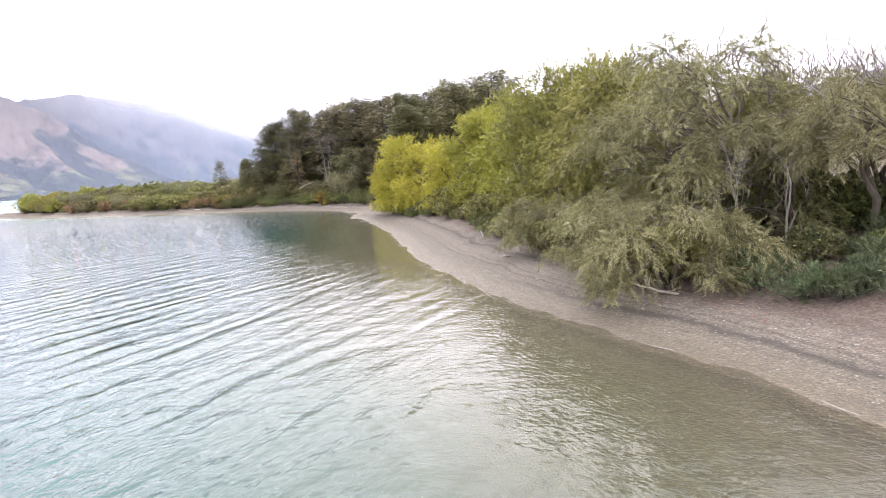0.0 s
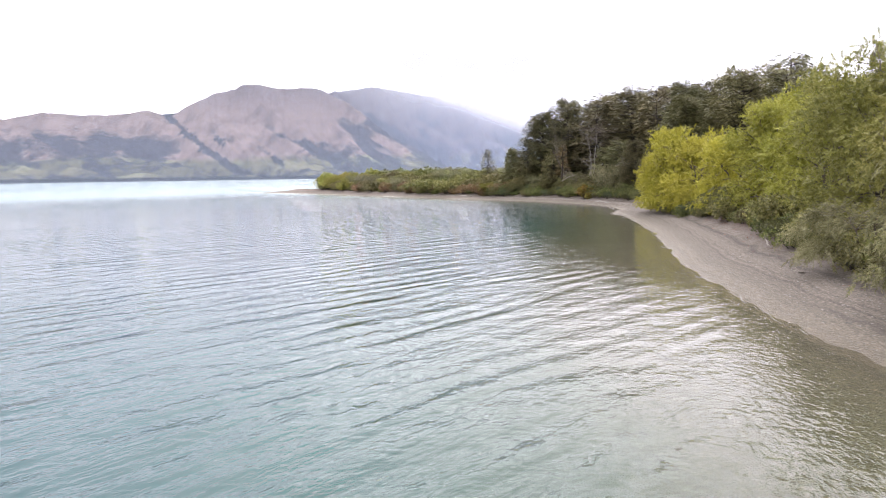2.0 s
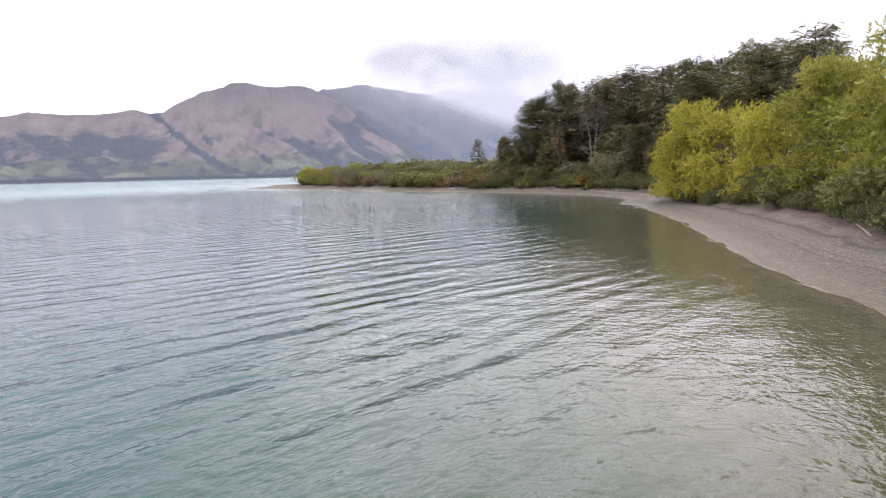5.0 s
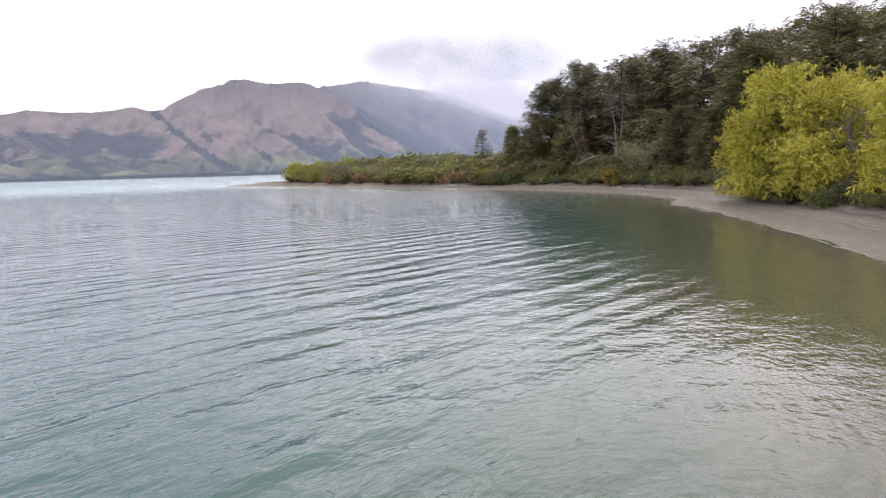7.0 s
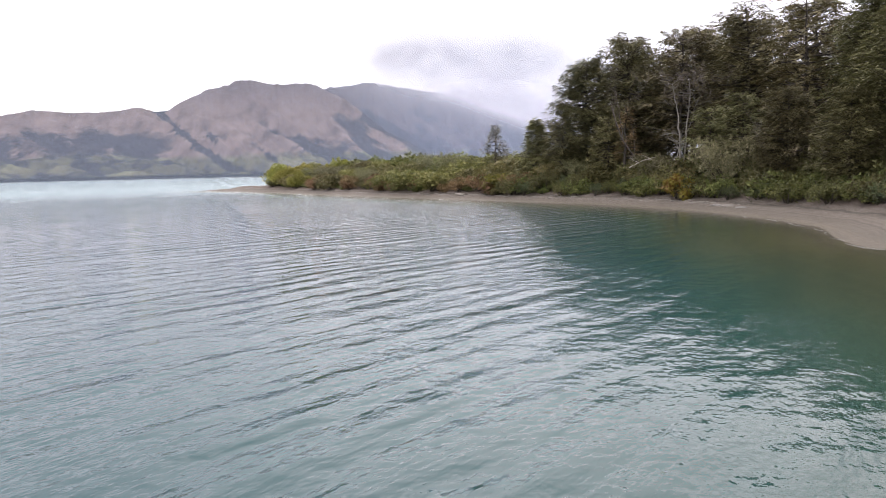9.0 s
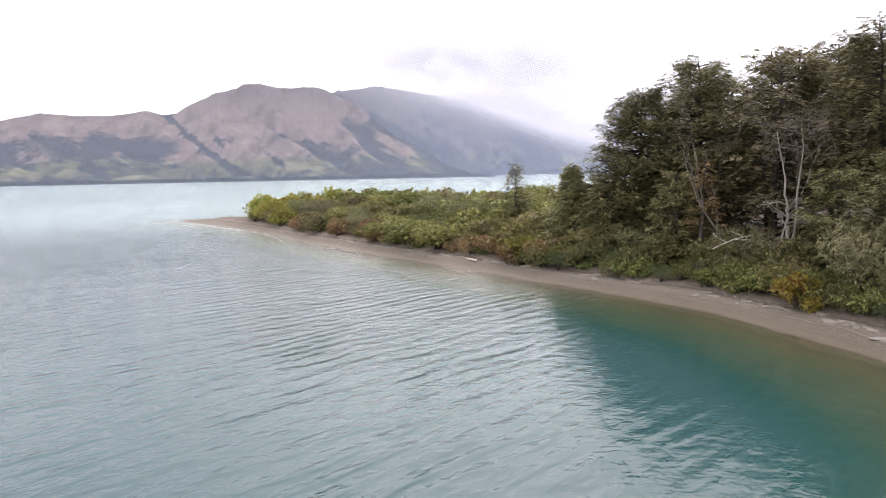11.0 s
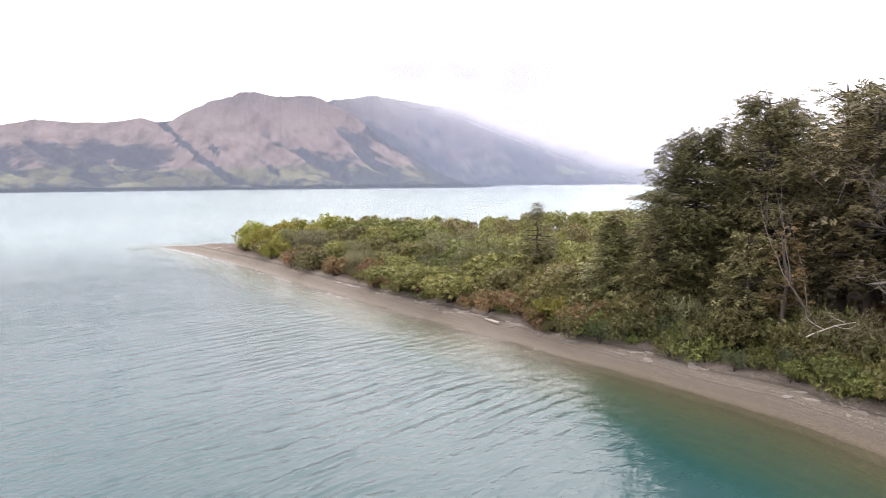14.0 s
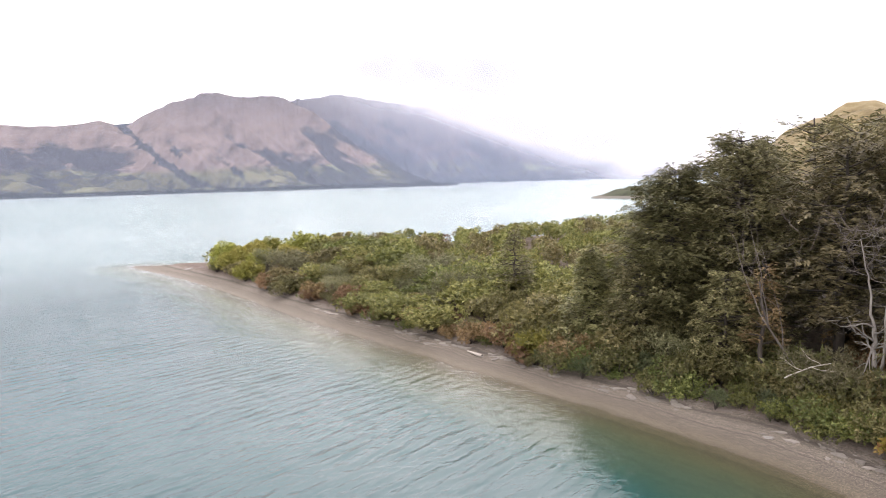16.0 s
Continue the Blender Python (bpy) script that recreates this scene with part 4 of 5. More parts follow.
yellow_a = plant(willow(4.6, 2.3, M_WILLOW_YELLOW, 9500, 0.20, 16, 4, 42, 0.8, 0, 0.35, L_YELLOW, sprig=SPRIG_SOFT), -2.2, 43.5)
plant_copy(grey_c, 5.9, 15.6, 130, 0.95)
plant_copy(grey_c, 4.6, 19.2, 220, 0.8)
plant_copy(grey_b, 15.4, 12.4, 100, 0.92)
plant_copy(grey_b, 11.0, 17.6, 220, 1.05)
plant_copy(grey_b, 13.6, 18.4, 300, 1.0)
plant_copy(olive_a, 11.0, 20.8, 140, 0.8)
plant_copy(olive_a, 5.8, 25.4, 70, 1.04)
plant_copy(lime_a, 8.8, 27.5, 190, 1.0)
plant_copy(lime_a, 2.0, 35.5, 100, 0.92)
plant_copy(lime_a, 6.5, 37.0, 250, 1.0)
plant_copy(lime_a, 2.6, 43.0, 20, 1.06)
plant_copy(yellow_a, 0.2, 39.4, 80, 0.95)
plant_copy(yellow_a, -5.0, 47.6, 160, 0.9)
plant_copy(yellow_a, -3.5, 46.0, 60, 1.18)
plant_copy(yellow_a, -1.2, 49.5, 240, 1.0)


# ---------------------------------------------------------------- conifers
FAN = sprig_template(8, 0.85, 0.34, 0.19, 66, 5, True, 0.35)


def conifer(height, radius, seed, leaves, clear=0.0, lean=0.0, label="", whorls=34, per=9, sprays=23, group="conifer wood", name="conifer_tree", spray=0.40, cone=0.0):
    """A ragged conifer: tapering trunk, boughs that dip and lift, flat sprays along each."""
    rng = np.random.default_rng(seed)
    base = new(name)
    trunk, boughs, crown = Soup(), Soup(), Soup()
    spine = np.array([[lean * h * h / height + rng.normal() * 0.05, rng.normal() * 0.05, h] for h in np.linspace(-0.3, height, 12)])
    trunk.add(*tube(spine, np.linspace(0.024, 0.003, 12) * height, 8))
    places, ways, sizes = [], [], []
    for w in range(whorls):
        u = w / whorls
        h = height * (0.05 + 0.95 * u)
        if u < clear:
            if rng.random() < 0.5:
                continue
        for k in range(per):
            if rng.random() < 0.18:
                continue
            ang = rng.uniform(0, 2 * np.pi)
            reach = radius * (min(1.0, 0.75 + 0.6 * u) * (1 - max(0, u - 0.40) / 0.64) ** 0.52) * rng.uniform(0.62, 1.08)
            if cone:
                reach = radius * (1 - u) ** cone * rng.uniform(0.7, 1.1)
            if u < clear:
                reach *= 0.35
            reach = max(reach, 0.25)
            at = np.array([np.interp(h, spine[:, 2], spine[:, i]) for i in range(3)])
            d = np.array([math.cos(ang), math.sin(ang), 0.0])
            dip = rng.uniform(-0.35, 0.25) + 0.6 * max(0, u - 0.6)
            line = np.array([at + d * reach * s + np.array([0, 0, reach * (dip * s + 0.22 * s * s)]) for s in np.linspace(0, 1, 5)])
            boughs.add(*tube(line, np.linspace(0.022 + 0.012 * reach, 0.006, 5), 4))
            if u < clear:
                continue
            n = int(sprays * 1.12 * (0.45 + reach / radius))
            s = 0.12 + 0.93 * rng.random(n) ** 0.62
            side = np.array([-d[1], d[0], 0.0])
            off = rng.normal(size=n) * 0.22 * reach * (1.15 - s * 0.6)
            pos = at + d * (reach * s)[:, None] + np.outer(reach * (dip * s + 0.22 * s * s), [0, 0, 1]) + off[:, None] * side
            pos[:, 2] += rng.normal(size=n) * 0.17 - 0.12 * s * s
            places.append(pos)
            ways.append(d + side * (np.sign(off) * rng.uniform(0, 0.9, n))[:, None] + np.outer(rng.uniform(-0.45, 0.3, n), [0, 0, 1]))
            sizes.append(spray * rng.uniform(0.6, 1.3, n))
    places, ways, sizes = np.concatenate(places), np.concatenate(ways), np.concatenate(sizes)
    crown.add(*scatter(*FAN, places, ways, sizes, rng, 0.55))
    part("trunk", trunk.mesh("conifer_trunk", M_BARK_DARK, True), base)
    tagged(part("branchwork", boughs.mesh("conifer_branchwork", M_BARK_DARK, True), base), kind="stuff")
    part("crown", crown.mesh("conifer_crown", leaves), base)
    return tagged(base, label, "tree", group)


L_EDGE = "dark green conifer with foliage down to the ground"
L_TALL = "tall dark conifer with bare lower trunk in the wood"
edge_a = plant(conifer(9.3, 3.1, 31, M_CONIFER, 0.0, 0.02, L_EDGE, 36, 11, 42, spray=0.33), -25.3, 78.8)
edge_b = plant(conifer(10.6, 3.3, 32, M_CONIFER_LIGHT, 0.04, -0.02, L_EDGE, 38, 11, 42, spray=0.33), -22.0, 79.0)
tall_a = plant(conifer(10.3, 3.4, 33, M_CONIFER, 0.22, 0.03, L_TALL, 32, 9, 34, spray=0.35), -17.6, 79.5)
tall_b = plant(conifer(10.8, 3.5, 34, M_CONIFER_LIGHT, 0.28, -0.03, L_TALL, 32, 9, 34, spray=0.35), -13.8, 76.0)
back_a = plant(conifer(10.6, 3.4, 37, M_CONIFER, 0.2, 0.02, L_TALL, 24, 7, 14, spray=0.60), -12.5, 87.0)
back_b = plant(conifer(10.0, 3.4, 38, M_CONIFER_LIGHT, 0.05, -0.02, L_EDGE, 24, 7, 14, spray=0.60), -8.0, 88.5)
plant(conifer(5.4, 2.2, 39, M_CONIFER_LIGHT, 0.0, 0.0, "small dense conical conifer at the edge of the wood", 26, 10, 18, spray=0.38, cone=0.75), -29.3, 79.4)
WOOD = [ (back_b, -22.6, 75.4, 60, 0.5), (back_b, -26.6, 77.2, 160, 0.5), (back_b, -15.6, 71.8, 260, 0.5), (back_b, -13.6, 69.6, 10, 0.55), (edge_b, -11.4, 66.4, 100, 0.5), (edge_a, -8.8, 62.4, 200, 0.5),
        (back_b, -15.0, 88.0, 75, 1.05), (back_b, -23.2, 83.5, 200, 0.96), (back_a, -18.8, 84.1, 120, 1.02), (back_a, -15.5, 83.0, 90, 1.0), (back_a, -18.2, 77.0, 40, 0.95),
        (back_a, -10.6, 72.6, 150, 0.98), (back_a, -10.0, 79.0, 210, 1.02), (tall_a, -6.2, 75.0, 270, 1.0), (edge_b, -7.2, 69.0, 30, 0.95), (tall_b, -3.0, 71.5, 330, 1.0),
        (edge_a, -6.4, 63.8, 140, 0.92), (tall_a, -2.2, 66.0, 45, 1.0), (back_a, 1.6, 68.0, 100, 1.04), (back_a, -5.0, 82.0, 10, 1.02), (tall_b, -0.6, 77.5, 190, 1.05),
        (back_b, 1.4, 62.5, 80, 0.92), 
        (back_a, 3.0, 82.5, 350, 1.06), (back_b, -21.5, 89.0, 95, 0.98), (back_b, -16.5, 92.5, 185, 0.95)]
for src, x, y, turn, size in WOOD:
    plant_copy(src, x, y, turn, size)
plant(conifer(5.7, 2.2, 36, M_CONIFER, 0.0, 0.03, "thin dark young conifer standing above the shrubs", 16, 6, 13, "young conifers", "young_conifer", 0.34, 0.85), -36.9, 88.6)


# ---------------------------------------------------------------- shrubs
ROSETTE = sprig_template(4, 0.6, 0.52, 0.36, 80, 7, True, 0.3)
ROUND = sprig_template(5, 0.6, 0.42, 0.40, 75, 9, True)
FEATHER = sprig_template(8, 1.0, 0.42, 0.14, 40, 8, True)


def shrub(height, radius, leaves, n, size, seed, lobes=9, label="", group="shrubs on the spit", sprig=ROSETTE, up=0.5, name="shrub"):
    """A rounded bush of several mounds on short stems."""
    rng = np.random.default_rng(seed)
    base = new(name)
    stems, crown = Soup(), Soup()
    places, ways, faces = [], [], []
    for i in range(lobes):
        ang = 2 * np.pi * (i + rng.uniform(-0.4, 0.4)) / lobes
        far = rng.uniform(0.25, 0.75) * radius if i else 0
        c = np.array([math.cos(ang) * far, math.sin(ang) * far, height * rng.uniform(0.28, 0.74) * (1 - 0.25 * far / radius)])
        lr = radius * rng.uniform(0.27, 0.44)
        stems.add(*tube(bent([rng.normal() * 0.1, rng.normal() * 0.1, -0.1], c, 0.05, rng, 5), np.linspace(0.04, 0.012, 5), 3))
        m = n // lobes
        d = unit(rng.normal(size=(m, 3)) + np.array([0, 0, 0.35]))
        pos = c + d * (lr * rng.uniform(0.6, 1.05, m) ** 0.4)[:, None] * np.array([1, 1, height / radius * 0.62])
        places.append(pos)
        ways.append(0.5 * d + np.array([0, 0, up]) + rng.normal(size=(m, 3)) * 0.9)
        faces.append(d + np.array([0, 0, 0.3]))
    places, ways, faces = np.concatenate(places), np.concatenate(ways), np.concatenate(faces)
    keep = places[:, 2] > 0.03
    crown.add(*scatter(*sprig, places[keep], ways[keep], size * rng.uniform(0.6, 1.35, keep.sum()), rng, facing=faces[keep]))
    tagged(part("branchwork", stems.mesh("shrub_branchwork", M_BARK_DARK, True), base), kind="stuff")
    part("crown", crown.mesh("shrub_crown", leaves), base)
    return tagged(base, label, "shrub", group)


S_GREEN = shrub(2.6, 1.9, M_SHRUB_GREEN, 1000, 0.27, 41, 14, "dense fresh green rounded shrub")
S_OLIVE = shrub(2.4, 1.8, M_SHRUB_OLIVE, 1000, 0.27, 42, 14, "olive-brown rounded shrub among others")
S_YELLOW = shrub(2.8, 1.7, M_SHRUB_YELLOW, 1000, 0.27, 43, 13, "yellow-green willow shrub near the point")
S_LIGHT = shrub(2.5, 1.9, M_SHRUB_LIGHT, 1000, 0.27, 51, 15, "light olive-green rounded shrub on the spit")
far_spots = []
S_BROWN = shrub(1.8, 1.6, M_SHRUB_BROWN, 820, 0.22, 44, 12, "low rusty brown shrub behind the gravel")
S_GREY = shrub(3.0, 2.0, M_SHRUB_GREY, 1000, 0.27, 45, 14, "tall grey-green feathery shrub", sprig=FEATHER)
S_UNDER = shrub(1.3, 1.2, M_UNDER, 480, 0.20, 46, 8, "low green undergrowth at the foot of the trees", "undergrowth", ROUND, name="undergrowth_bush")
S_HERB = shrub(0.9, 0.7, M_HERB, 190, 0.28, 47, 6, "blue-green leafy herb at the edge of the beach", "herbs", FEATHER, 0.9, "herb")
S_BRUSH = shrub(1.6, 1.3, M_BRUSH, 500, 0.21, 48, 9, "olive brushwood at the foot of the wood", "undergrowth", ROUND, name="brushwood_bush")
used = {}


def put(src, x, y, turn, size, wide=1.0):
    """The first call moves the model itself, the others copy it."""
    if src.name in used:
        return plant_copy(src, x, y, turn, size, 0.05, wide)
    used[src.name] = True
    return plant(src, x, y, turn, size, 0.05, wide)


def build_spit():
    rng = np.random.default_rng(77)
    spots = []
    tries = 0
    while len(spots) < 290 and tries < 20000:
        tries += 1
        x, y = rng.uniform(-79, -24), rng.uniform(74, 165)
        s = float(shore_distance(np.array([x]), np.array([y]))[0])
        near_side = s < 18 and y < 112 - 0.2 * (x + 60)
        if s < 2.7 or s > 40 or x + 0.5 * (y - 80) > 4 or (y > 128 and rng.random() < 0.4):
            continue
        if s < 3.6 and x < -75:
            continue
        if any((x - a) ** 2 + (y - b) ** 2 < (1.55 if near_side else 2.6) ** 2 for a, b in spots):
            continue
        spots.append((x, y))
        patch = float(value_noise(np.array([x]), np.array([y]), 16, 31)[0])
        tip = float(smooth(-63, -74, x))
        if rng.random() < tip * 0.85:
            src = S_YELLOW
        elif s < 4.6:
            src = [S_BROWN, S_BROWN, S_OLIVE, S_UNDER, S_LIGHT][rng.integers(5)]
        elif s < 9 and patch > 0.1:
            src = [S_BROWN, S_OLIVE, S_GREY, S_OLIVE][rng.integers(4)]
        else:
            src = [S_GREEN, S_LIGHT, S_OLIVE, S_GREEN, S_LIGHT, S_GREY, S_LIGHT][rng.integers(7)]
            if s > 15 or y > 108:
                far_spots.append((rng.integers(3), x, y, rng.uniform(0, 2 * np.pi), rng.uniform(0.6, 1.3), rng.uniform(1.0, 1.4)))
                continue
        size = rng.uniform(0.55, 1.25) * (0.66 + 0.42 * min(1, s / 10))
        put(src, x, y, rng.uniform(0, 360), size, rng.uniform(1.0, 1.35))


def build_undergrowth():
    rng = np.random.default_rng(78)
    line = [(-34, 78.0), (-29, 75.3), (-24.4, 73.2), (-20.5, 71.0), (-17, 68.7), (-13.6, 65.4), (-10.9, 62.2), (-8.2, 58.4), (-6.6, 54.6)]
    for (ax, ay), (bx, by) in zip(line, line[1:]):
        n = int(math.hypot(bx - ax, by - ay) / 0.95)
        for i in range(n):
            for row in range(3):
                u = (i + rng.uniform(0, 1)) / n
                nx, ny = -(by - ay), (bx - ax)
                k = -math.hypot(nx, ny)
                off = 0.55 + row * 1.4 + rng.uniform(-0.4, 0.5)
                x, y = ax + (bx - ax) * u - nx / k * off, ay + (by - ay) * u - ny / k * off
                src = [S_UNDER, S_BRUSH, S_UNDER, S_HERB, S_BRUSH, S_UNDER, S_BRUSH, S_BRUSH][rng.integers(8)] if row else [S_UNDER, S_BRUSH, S_HERB][rng.integers(3)]
                put(src, x, y, rng.uniform(0, 360), rng.uniform(0.65, 1.15) * (1 + 0.2 * row))
    # under the willows
    for i in range(26):
        u = rng.uniform(0, 1)
        x, y = np.interp(u, [0, 0.35, 0.7, 1], [12.5, 6.0, 2.2, -5.5]), np.interp(u, [0, 0.35, 0.7, 1], [9.2, 17.5, 32, 45.5])
        put([S_UNDER, S_BRUSH, S_HERB][rng.integers(3)], x + rng.uniform(0.0, 1.0), y + rng.uniform(-0.6, 0.6), rng.uniform(0, 360), rng.uniform(0.6, 0.95))
    # low bushes along the top of the beach
    edge = [(8.8, 8.6), (7.4, 10.8), (6.6, 12.6), (5.4, 15.4), (4.0, 19.6), (2.6, 24.4), (1.2, 30.2), (-0.9, 36.6), (-3.6, 43.2), (-6.4, 49.2)]
    for (ax, ay), (bx, by) in zip(edge[2:], edge[3:]):
        n = int(math.hypot(bx - ax, by - ay) / 0.85)
        for i in range(n):
            u = (i + rng.uniform(0, 0.8)) / n
            put([S_UNDER, S_BRUSH, S_UNDER, S_BRUSH, S_LIGHT][rng.integers(5)], ax + (bx - ax) * u + rng.uniform(0, 0.7), ay + (by - ay) * u, rng.uniform(0, 360), rng.uniform(0.45, 0.75))
    for i in range(16):
        put(S_UNDER, rng.uniform(10.5, 17.5), rng.uniform(15.8, 19.5), rng.uniform(0, 360), rng.uniform(1.0, 1.5))
    for i in range(10):
        put(S_HERB, 8.1 + 0.3 * i + rng.uniform(-0.1, 0.1), 10.75 - 0.92 * 0.3 * i + rng.uniform(-0.1, 0.7), rng.uniform(0, 360), rng.uniform(0.5, 0.9))
    for i in range(12):
        put([S_UNDER, S_HERB][i % 2], 9.6 + rng.uniform(0, 4.2), 12.6 - 0.55 * i * 0.35 + rng.uniform(-0.3, 1.2), rng.uniform(0, 360), rng.uniform(0.5, 0.85))


def build_far_scrub():
    """The scrub on the far side of the spit, too dense to tell one bush from the next."""
    rng = np.random.default_rng(80)
    for kind, (mat, label) in enumerate(((M_SHRUB_GREEN, "dense green scrub over the back of the spit"), (M_SHRUB_LIGHT, "light olive scrub over the back of the spit"),
                                         (M_SHRUB_OLIVE, "olive-brown scrub over the back of the spit"))):
        soup = Soup()
        for k, x, y, turn, size, wide in far_spots:
            if k != kind:
                continue
            z = ground_at(x, y)
            for _ in range(8):
                a, far = rng.uniform(0, 2 * np.pi), rng.uniform(0, 1.25) * wide * size
                c = np.array([x + math.cos(a) * far, y + math.sin(a) * far, z + size * rng.uniform(0.9, 1.75)])
                d = unit(rng.normal(size=(34, 3)) + np.array([0, 0, 0.4]))
                pos = c + d * rng.uniform(0.7, 1.0, 34)[:, None] * 0.62 * size
                soup.add(*scatter(*ROSETTE, pos, 0.5 * d + rng.normal(size=(34, 3)) * 0.9, 0.42 * rng.uniform(0.6, 1.3, 34), rng, facing=d + np.array([0, 0, 0.3])))
        tagged(new("far_scrub", soup.mesh("far_scrub", mat)), label, "scrub", kind="stuff")


def build_spit_edge():
    """Low rusty and olive plants that close the front of the shrubs."""
    rng = np.random.default_rng(79)
    line = [(-31, 76.6), (-36.5, 79.6), (-47, 85.0), (-54.6, 89.0), (-66.5, 95.8), (-73.5, 99.6), (-77.2, 102.0)]
    for (ax, ay), (bx, by) in zip(line, line[1:]):
        n = int(math.hypot(bx - ax, by - ay) / 1.25)
        for i in range(n):
            u = (i + rng.uniform(0, 0.9)) / n
            src = [S_BROWN, S_UNDER, S_BRUSH, S_BROWN, S_BRUSH][rng.integers(5)] if ax > -66 else [S_UNDER, S_YELLOW, S_BRUSH][rng.integers(3)]
            put(src, ax + (bx - ax) * u + rng.uniform(-0.3, 0.3), ay + (by - ay) * u + rng.uniform(-0.2, 0.9), rng.uniform(0, 360), rng.uniform(0.5, 0.9))


build_spit()
for x, y, size in ((-76.0, 102.8, 1.25), (-73.9, 101.8, 1.05), (-77.6, 103.6, 1.0), (-73.0, 103.6, 1.2), (-70.9, 101.4, 0.8)):
    put(S_YELLOW, x, y, 40 * x, size, 1.05)
build_far_scrub()
build_spit_edge()
build_undergrowth()
put(shrub(1.6, 1.2, M_SHRUB_YELLOW, 420, 0.36, 49, 8, "bright yellow-green bush beside the beach"), -32.2, 77.6, 0, 1.0)
put(shrub(1.8, 1.1, leaf_material("autumn_leaf", (0.13, 0.075, 0.018), (0.19, 0.17, 0.03), (0.24, 0.25, 0.045)), 420, 0.34, 50, 8, "small yellow-green shrub with a few orange leaves"), -16.9, 68.3, 0, 0.85)
put(S_GREY, -14.3, 68.3, 70, 1.25, 0.9)
for x, y, size in ((-19.3, 71.2, 0.5), (-18.2, 70.4, 0.45), (-20.6, 71.9, 0.4), (-16.9, 69.6, 0.45)):
    put(S_GREEN, x, y, 70 * x, size)
put(S_YELLOW, -18.9, 71.6, 30, 0.42)
for src, x, y, size in ((S_GREY, -18.8, 73.0, 0.95), (S_OLIVE, -17.0, 72.0, 0.9), (S_OLIVE, -20.4, 73.6, 0.8)):
    put(src, x, y, 50 * x, size)


# ---------------------------------------------------------------- dead wood
def branching(soup, a, way, length, radius, depth, rng, spread=0.55, up=0.15):
    """A bare limb that forks again and again."""
    n = 6
    pts, d = [np.asarray(a, float)], unit(np.asarray(way, float))
    for i in range(n - 1):
        d = unit(d + rng.normal(size=3) * 0.16 + np.array([0, 0, up * 0.3]))
        pts.append(pts[-1] + d * length / (n - 1))
    soup.add(*tube(pts, np.linspace(radius, radius * 0.45, n), 7 if radius > 0.05 else 4))
    if depth:
        for k in range(3 if depth > 1 else 4):
            i = rng.integers(2, n)
            nd = unit(d + rng.normal(size=3) * spread + np.array([0, 0, up]))
            branching(soup, pts[i], nd, length * rng.uniform(0.45, 0.75), radius * 0.45 * rng.uniform(0.7, 1.1), depth - 1, rng, spread, up)
    return pts


def dead_tree(x, y, height, ways, seed, label, mat=M_DEADWOOD, radius=0.11):
    rng = np.random.default_rng(seed)
    base = new("dead_tree")
    for i, w in enumerate(ways):
        big = Soup()
        branching(big, (rng.normal() * 0.12, rng.normal() * 0.12, -0.2), w, height * rng.uniform(0.62, 0.75), radius * (1 if i == 0 else 0.7), 4, rng, 0.5, 0.3)
        part("stem", big.mesh("dead_stem", mat, True), base)
    plant(base, x, y)
    return tagged(base, label, "dead tree")



def bleached_tree(x, y):
    """A white trunk that forks at a third of its height into three snaking limbs, with fine twigs above."""
    rng = np.random.default_rng(61)
    base = new("dead_tree")
    limbs = [[(0, 0, -0.3), (0.03, 0, 0.9), (-0.04, 0.03, 1.9), (-0.08, 0.05, 2.8)],
             [(-0.07, 0.05, 2.5), (-0.22, 0.1, 3.3), (-0.26, 0.05, 4.1), (-0.45, 0, 4.7), (-0.6, 0.1, 5.4)],
             [(0.02, 0.03, 1.2), (0.26, 0.0, 2.0), (0.27, 0.1, 3.2), (0.42, 0.2, 4.4), (0.36, 0.2, 5.7)],
             [(0.28, 0.1, 3.0), (0.6, 0.0, 3.5), (0.8, -0.1, 4.2), (1.1, 0.0, 4.8)],
             [(-0.05, 0, 2.1), (-0.45, 0, 2.5), (-0.75, -0.1, 2.7), (-1.0, -0.1, 3.1)]]
    radii = [(0.085, 0.06), (0.045, 0.012), (0.055, 0.012), (0.026, 0.008), (0.026, 0.008)]
    for line, (r0, r1) in zip(limbs, radii):
        ctrl = np.array(line, float)
        k = np.linspace(0, len(ctrl) - 1, 14)
        pts = np.stack([np.interp(k, np.arange(len(ctrl)), ctrl[:, i]) for i in range(3)], -1)
        pts[1:] += rng.normal(size=(13, 3)) * 0.025
        pts[:, 0] *= 0.8
        s = Soup()
        s.add(*tube(pts, np.linspace(r0, r1, 14), 8))
        for _ in range(9):
            i = rng.integers(4, 14)
            branching(s, pts[i], unit(rng.normal(size=3) * np.array([1, 0.7, 0.5]) + np.array([0, 0, 0.25])), rng.uniform(0.4, 0.9), r1 * 0.6, 1, rng, 0.6, 0.2)
        limb = part("limb", s.mesh("dead_limb", M_DEADWOOD, True), base)
    twigs = Soup()
    for _ in range(60):
        a = np.array([rng.normal() * 0.9 + 0.1, rng.normal() * 0.6, rng.uniform(4.2, 5.8)])
        branching(twigs, a, unit(rng.normal(size=3) + np.array([0, 0, 0.9])), rng.uniform(0.5, 0.9), 0.009, 2, rng, 0.7, 0.2)
    tagged(part("twig_tangle", twigs.mesh("dead_twig_tangle", M_DEADTWIG), limb, "fine grey dead twigs"), kind="stuff")
    plant(base, x, y, 0, 1.22)
    return tagged(base, "bleached white dead tree with forked bare limbs before the wood", "dead tree")


bleached_tree(-17.4, 72.6)
dead_tree(-19.2, 74.3, 9.6, [(-0.36, 0.0, 1)], 62, "leaning grey dead tree with bare side branches", M_DEADTWIG, 0.055)
